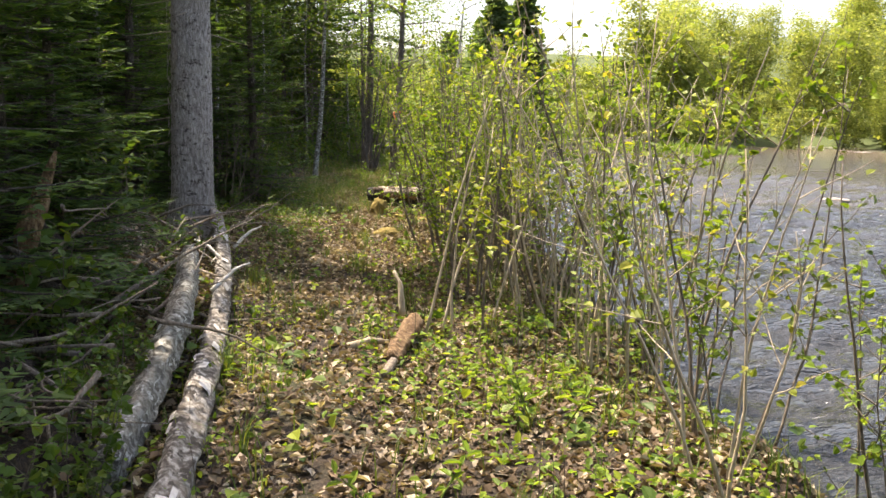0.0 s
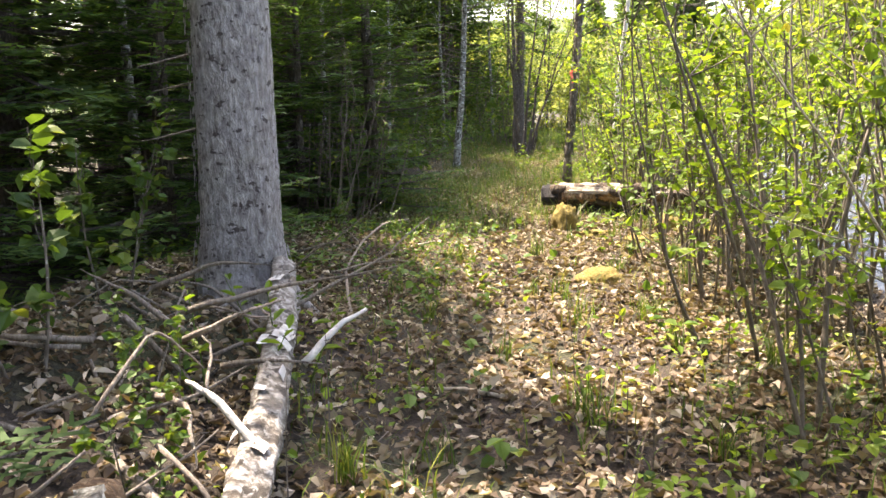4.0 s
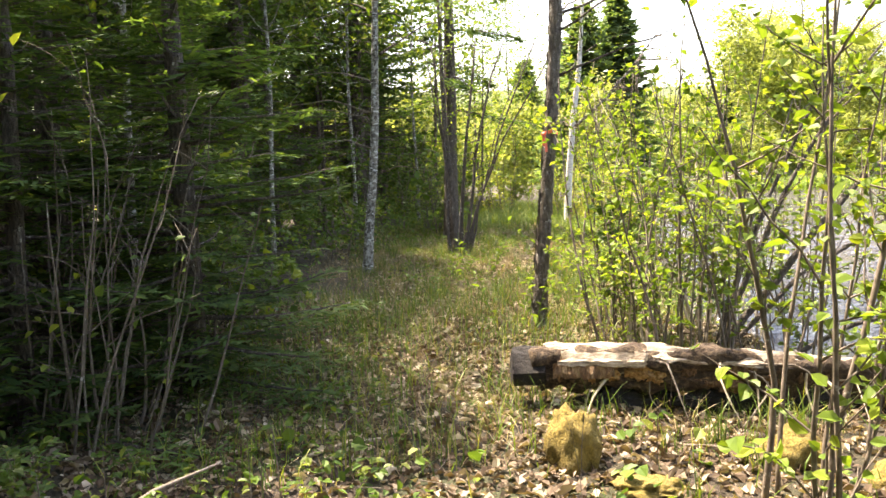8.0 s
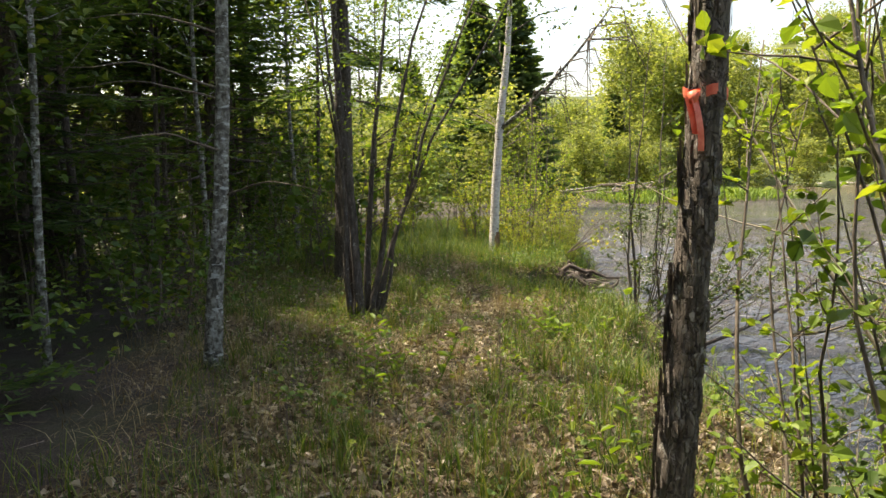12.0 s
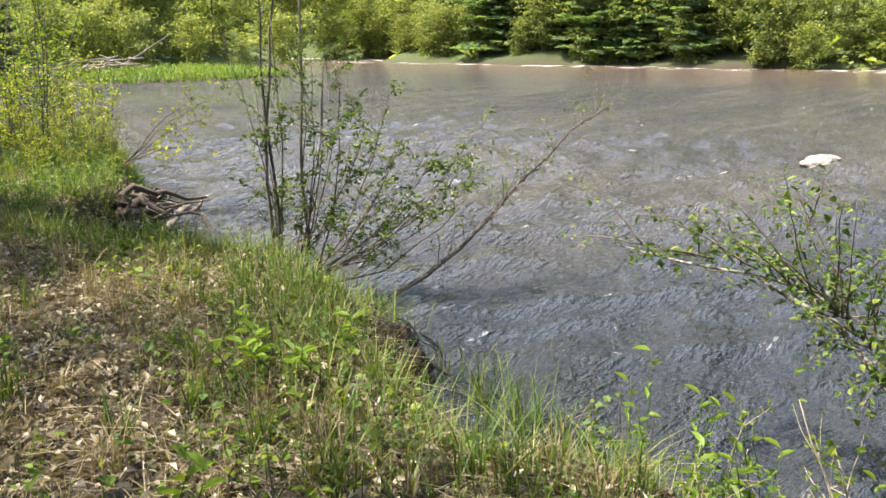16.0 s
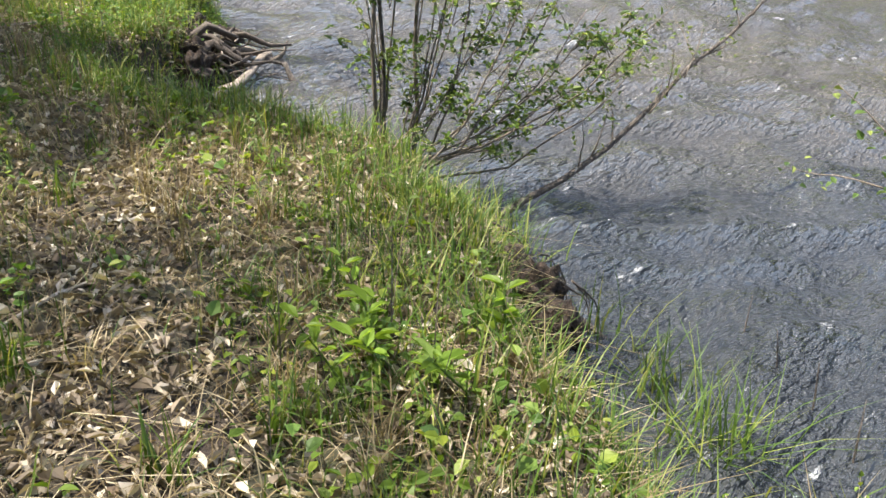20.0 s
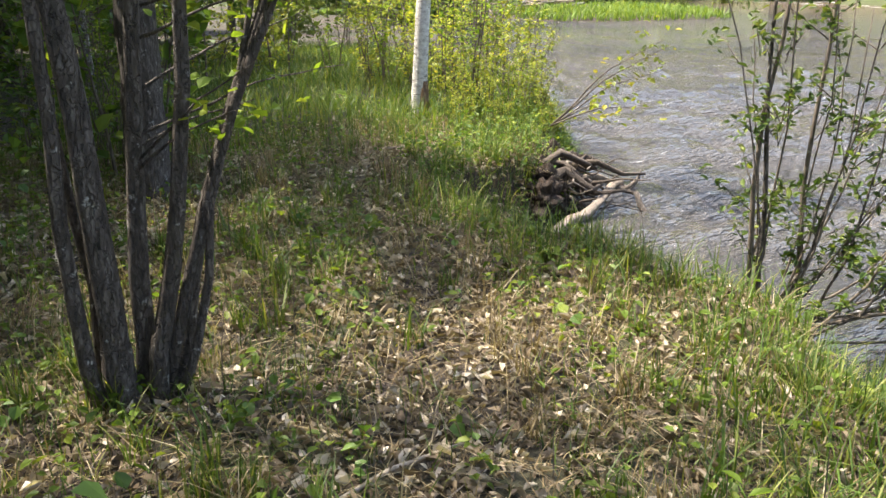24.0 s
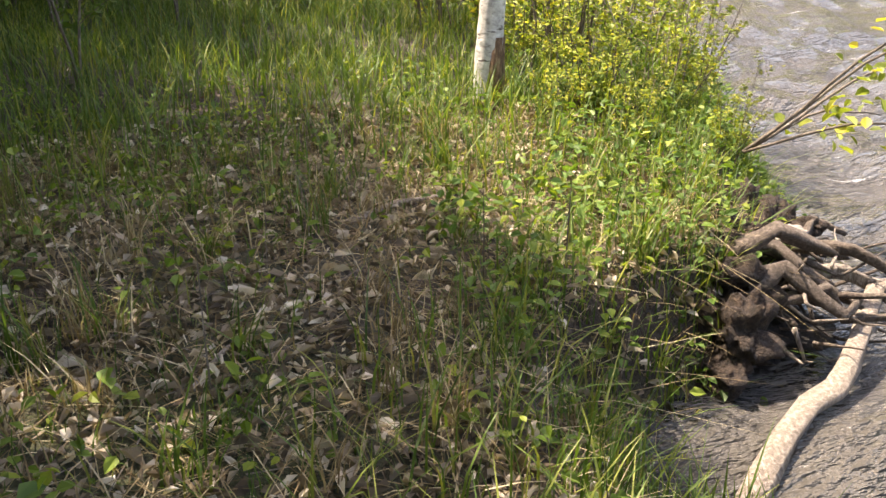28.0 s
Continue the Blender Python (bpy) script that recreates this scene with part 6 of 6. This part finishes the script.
for k, (x, y) in enumerate(((5.45, 15.95), (5.3, 15.7), (5.15, 15.45), (5.6, 16.2), (5.05, 15.2))):
    one("snag_twig", [(x, y, -0.8), (x + 0.02, y + 0.03, -0.5), (x - 0.02 + 0.03 * k, y + 0.05, -0.32)], [0.006, 0.005, 0.002], BARK_DARK, "black twig standing out of the shallow water", "twig", 5, 0.05, 20 + k, "twig", 3)


def herbs(name, n, box, keep, leaf, tall, material, label, seed, wide=0.65):
    g = np.random.default_rng(seed)
    P = scatter(n, *box, keep, g)
    m = 4
    P = np.repeat(P, m, 0) + np.stack([g.normal(0, 0.035, len(P) * m), g.normal(0, 0.035, len(P) * m), tall * g.uniform(0.15, 1, len(P) * m)], 1)
    D = rand_unit(len(P), g) * [1, 1, 0.4]
    U = np.broadcast_to([0, 0, 1.0], P.shape) + g.normal(0, 0.35, P.shape)
    v, q = leaf_np(P, D, U, leaf * g.uniform(0.5, 1.3, len(P)), wide)
    return tagged(new(name, mesh_np(name, v, q, material)), label, "undergrowth", kind="stuff")


herbs("herbs", 3600, (-0.9, 3.0, -6.5, 4.5), lambda x, y: patches(x + 1, y, 1.2) * np.where(y > 1, 0.4, 1) * np.where(np.abs(x - trail(y)) < 0.25, 0.12, 1), 0.05, 0.18, LEAF_ALDER, "low green herbs beside the trail", 8)
herbs("herbs", 1500, (-2.5, 0.6, 4.5, 13), lambda x, y: 0.4 + 0.4 * patches(x, y), 0.05, 0.2, LEAF_MAPLE, "low green forest herbs under the firs", 9)
herbs("herbs", 5000, (0.8, 6.6, 14, 25.5), lambda x, y: np.where(bank(y) - x > 0.15, patches(x, y + 2, 1.1), 0) * np.where(np.abs(x - trail(y)) < 0.3, 0.25, 1), 0.045, 0.14, LEAF_ALDER, "fresh green herbs in the bank litter", 10)
herbs("far_cover", 9000, (50, 140, -60, 110), lambda x, y: np.where(x - far_bank(y) > -0.1, np.exp(-(x - far_bank(y)) / 30), 0), 0.9, 0.9, LEAF_FAR_HAZED, "green undergrowth covering the far bank and hillside", 35)
herbs("far_cover", 3500, (8, 75, 60, 120), lambda x, y: np.where((x < bank(y) - 0.2) & (y > 60), 0.9, 0), 0.8, 0.8, LEAF_FAR_HAZED, "green undergrowth covering the upstream bank", 36)
herbs("far_edge_cover", 3600, (50, 80, -60, 90), lambda x, y: np.where((x - far_bank(y) > -0.35) & (x - far_bank(y) < 4), 1, 0), 0.7, 1.0, LEAF_FAR_HAZED, "overhanging green brush along the far waterline", 37)
herbs("bank_herbs", 1700, (4.4, 7.6, 21.6, 25.8), lambda x, y: np.where((bank(y) - x > 0.0) & (bank(y) - x < 1.7), 0.8, 0.08), 0.05, 0.24, LEAF_MAPLE, "dense leafy weeds on the eroded bank", 11)
herbs("broad_herbs", 1000, (0.6, 5.6, 13, 25.5), lambda x, y: np.where(bank(y) - x > 0.3, patches(x + 2, y + 1, 0.9) ** 2, 0) * np.where(np.abs(x - trail(y)) < 0.25, 0.3, 1), 0.055, 0.15, LEAF_MAPLE, "broad-leaved green seedlings in the litter", 38, 0.85)
herbs("broad_herbs", 600, (-1.8, 2.6, -6, 9), lambda x, y: (0.3 + 0.5 * patches(x, y + 4)) * np.where(y > 1, 0.4, 1), 0.075, 0.2, LEAF_MAPLE, "broad-leaved green seedlings beside the trail", 39, 0.85)
grass("dead_stems", 900, (0.2, 5.8, 8.5, 25.5), lambda x, y: np.where(bank(y) - x > 0.25, 0.3 + 0.7 * patches(x + 1, y + 3, 0.8), 0) * np.where(np.abs(x - trail(y)) < 0.3, 0.1, 1), 0.5, 0.006, BARK_ALDER, "thin dead upright weed stems", 40, 0.12)
grass("dead_stems", 420, (-0.8, 3.0, -6, 8.5), lambda x, y: np.where(np.abs(x - trail(y)) < 0.3, 0.1, 0.7), 0.55, 0.006, BARK_ALDER, "thin dead upright weed stems beside the trail", 41, 0.12)
herbs("understory_leaves", 2600, (-4.5, 2.5, 15, 30), lambda x, y: np.where(x < trail(y) - 2.6, 0.8, 0.02), 0.07, 0.9, LEAF_MAPLE, "leafy green understory beneath the trees", 12, 0.9)


def litter(name, n, box, keep, size, label, seed, wide=0.7, material=LITTER):
    g = np.random.default_rng(seed)
    P = scatter(n, *box, keep, g)
    P[:, 2] += g.uniform(0.012, 0.04, len(P))
    D = rand_unit(len(P), g) * [1, 1, 0.3]
    U = np.broadcast_to([0, 0, 1.0], P.shape) + g.normal(0, 0.25, P.shape)
    L = size * g.uniform(0.35, 1.45, len(P))
    v, q = leaf_np(P, D, U, L, wide, 0.2, 0.25)
    v = v.reshape(-1, 6, 3) + g.normal(0, 1, (len(P), 6, 3)) * L[:, None, None] * [0.10, 0.10, 0.09]
    v = v.reshape(-1, 3)
    return tagged(new(name, mesh_np(name, v, q, material)), label, "leaf litter", kind="stuff")


dry = lambda x, y: np.where(bank(y) - x > 0.25, 0.35 + 0.65 * (1 - patches(x, y)), 0)
litter("leaf_litter", 62000, (-2.4, 3.4, -6.5, 5), dry, 0.05, "brown dead leaves covering the trail", 13)
litter("leaf_litter", 56000, (-2.0, 4.2, 5, 14), dry, 0.05, "brown dead leaves covering the forest path", 14)
for k in range(2):
    for x, y, s in (((2.5, 23.2, 0.6), (2.15, 23.7, 0.65)), ((1.95, 23.1, 0.6),))[k]:
        put(alders[2 if k else 0], x, y, None, rg.uniform(0, 360), s)
litter("straw_litter", 84000, (0.6, 6.3, 13, 24.5), lambda x, y: np.where(bank(y) - x > 0.1, 0.55 + 0.45 * patches(x + 4, y, 1.4), 0), 0.055, "pale narrow dead leaves matted over the bank path", 18, 0.16, LITTER_PALE)
litter("straw_litter", 20000, (-1.6, 3.2, -6, 13), lambda x, y: 0.3 + 0.4 * patches(x + 4, y, 1.4), 0.065, "pale narrow dead leaves on the forest path", 19, 0.3, LITTER_PALE)
litter("leaf_litter", 9000, (0.0, 6.4, 14, 25.5), dry, 0.03, "pale brown dead leaves on the bank path", 15)


def twigs(name, n, box, label, seed):
    g = np.random.default_rng(seed)
    P = scatter(n, *box, dry, g) + [0, 0, 0.03]
    a = g.uniform(0, 6.28, len(P))
    L = g.uniform(0.06, 0.3, len(P))
    D = np.stack([np.cos(a), np.sin(a), g.normal(0, 0.12, len(P))], 1)
    S = unit(np.cross(D, [0, 0, 1.0])) * 0.003
    U = np.array([0, 0, 0.004])
    A, B = P - D * L[:, None] / 2, P + D * L[:, None] / 2
    v = np.stack([A - S, A + S, A + U, B - S * 0.6, B + S * 0.6, B + U * 0.6], 1).reshape(-1, 3)
    b = np.arange(len(P))[:, None] * 6
    q = np.concatenate([b + np.array([[0, 1, 4, 3]]), b + np.array([[1, 2, 5, 4]]), b + np.array([[2, 0, 3, 5]])])
    return tagged(new(name, mesh_np(name, v, q, DEADWOOD)), label, "twigs", kind="stuff")


twigs("twig_litter", 1300, (-2.2, 3.4, -6, 8), "thin dry twigs strewn over the litter", 16)
twigs("twig_litter", 1300, (-1.0, 5.8, 8, 24), "thin dry twigs strewn over the litter", 17)
for model in (fir_a, fir_b, fir_e, fir_c, fir_d, spruce_a, spruce_b, *alders, leafy, *saplings, *bushes, canopy, thin_tree, bare):
    drop(model)
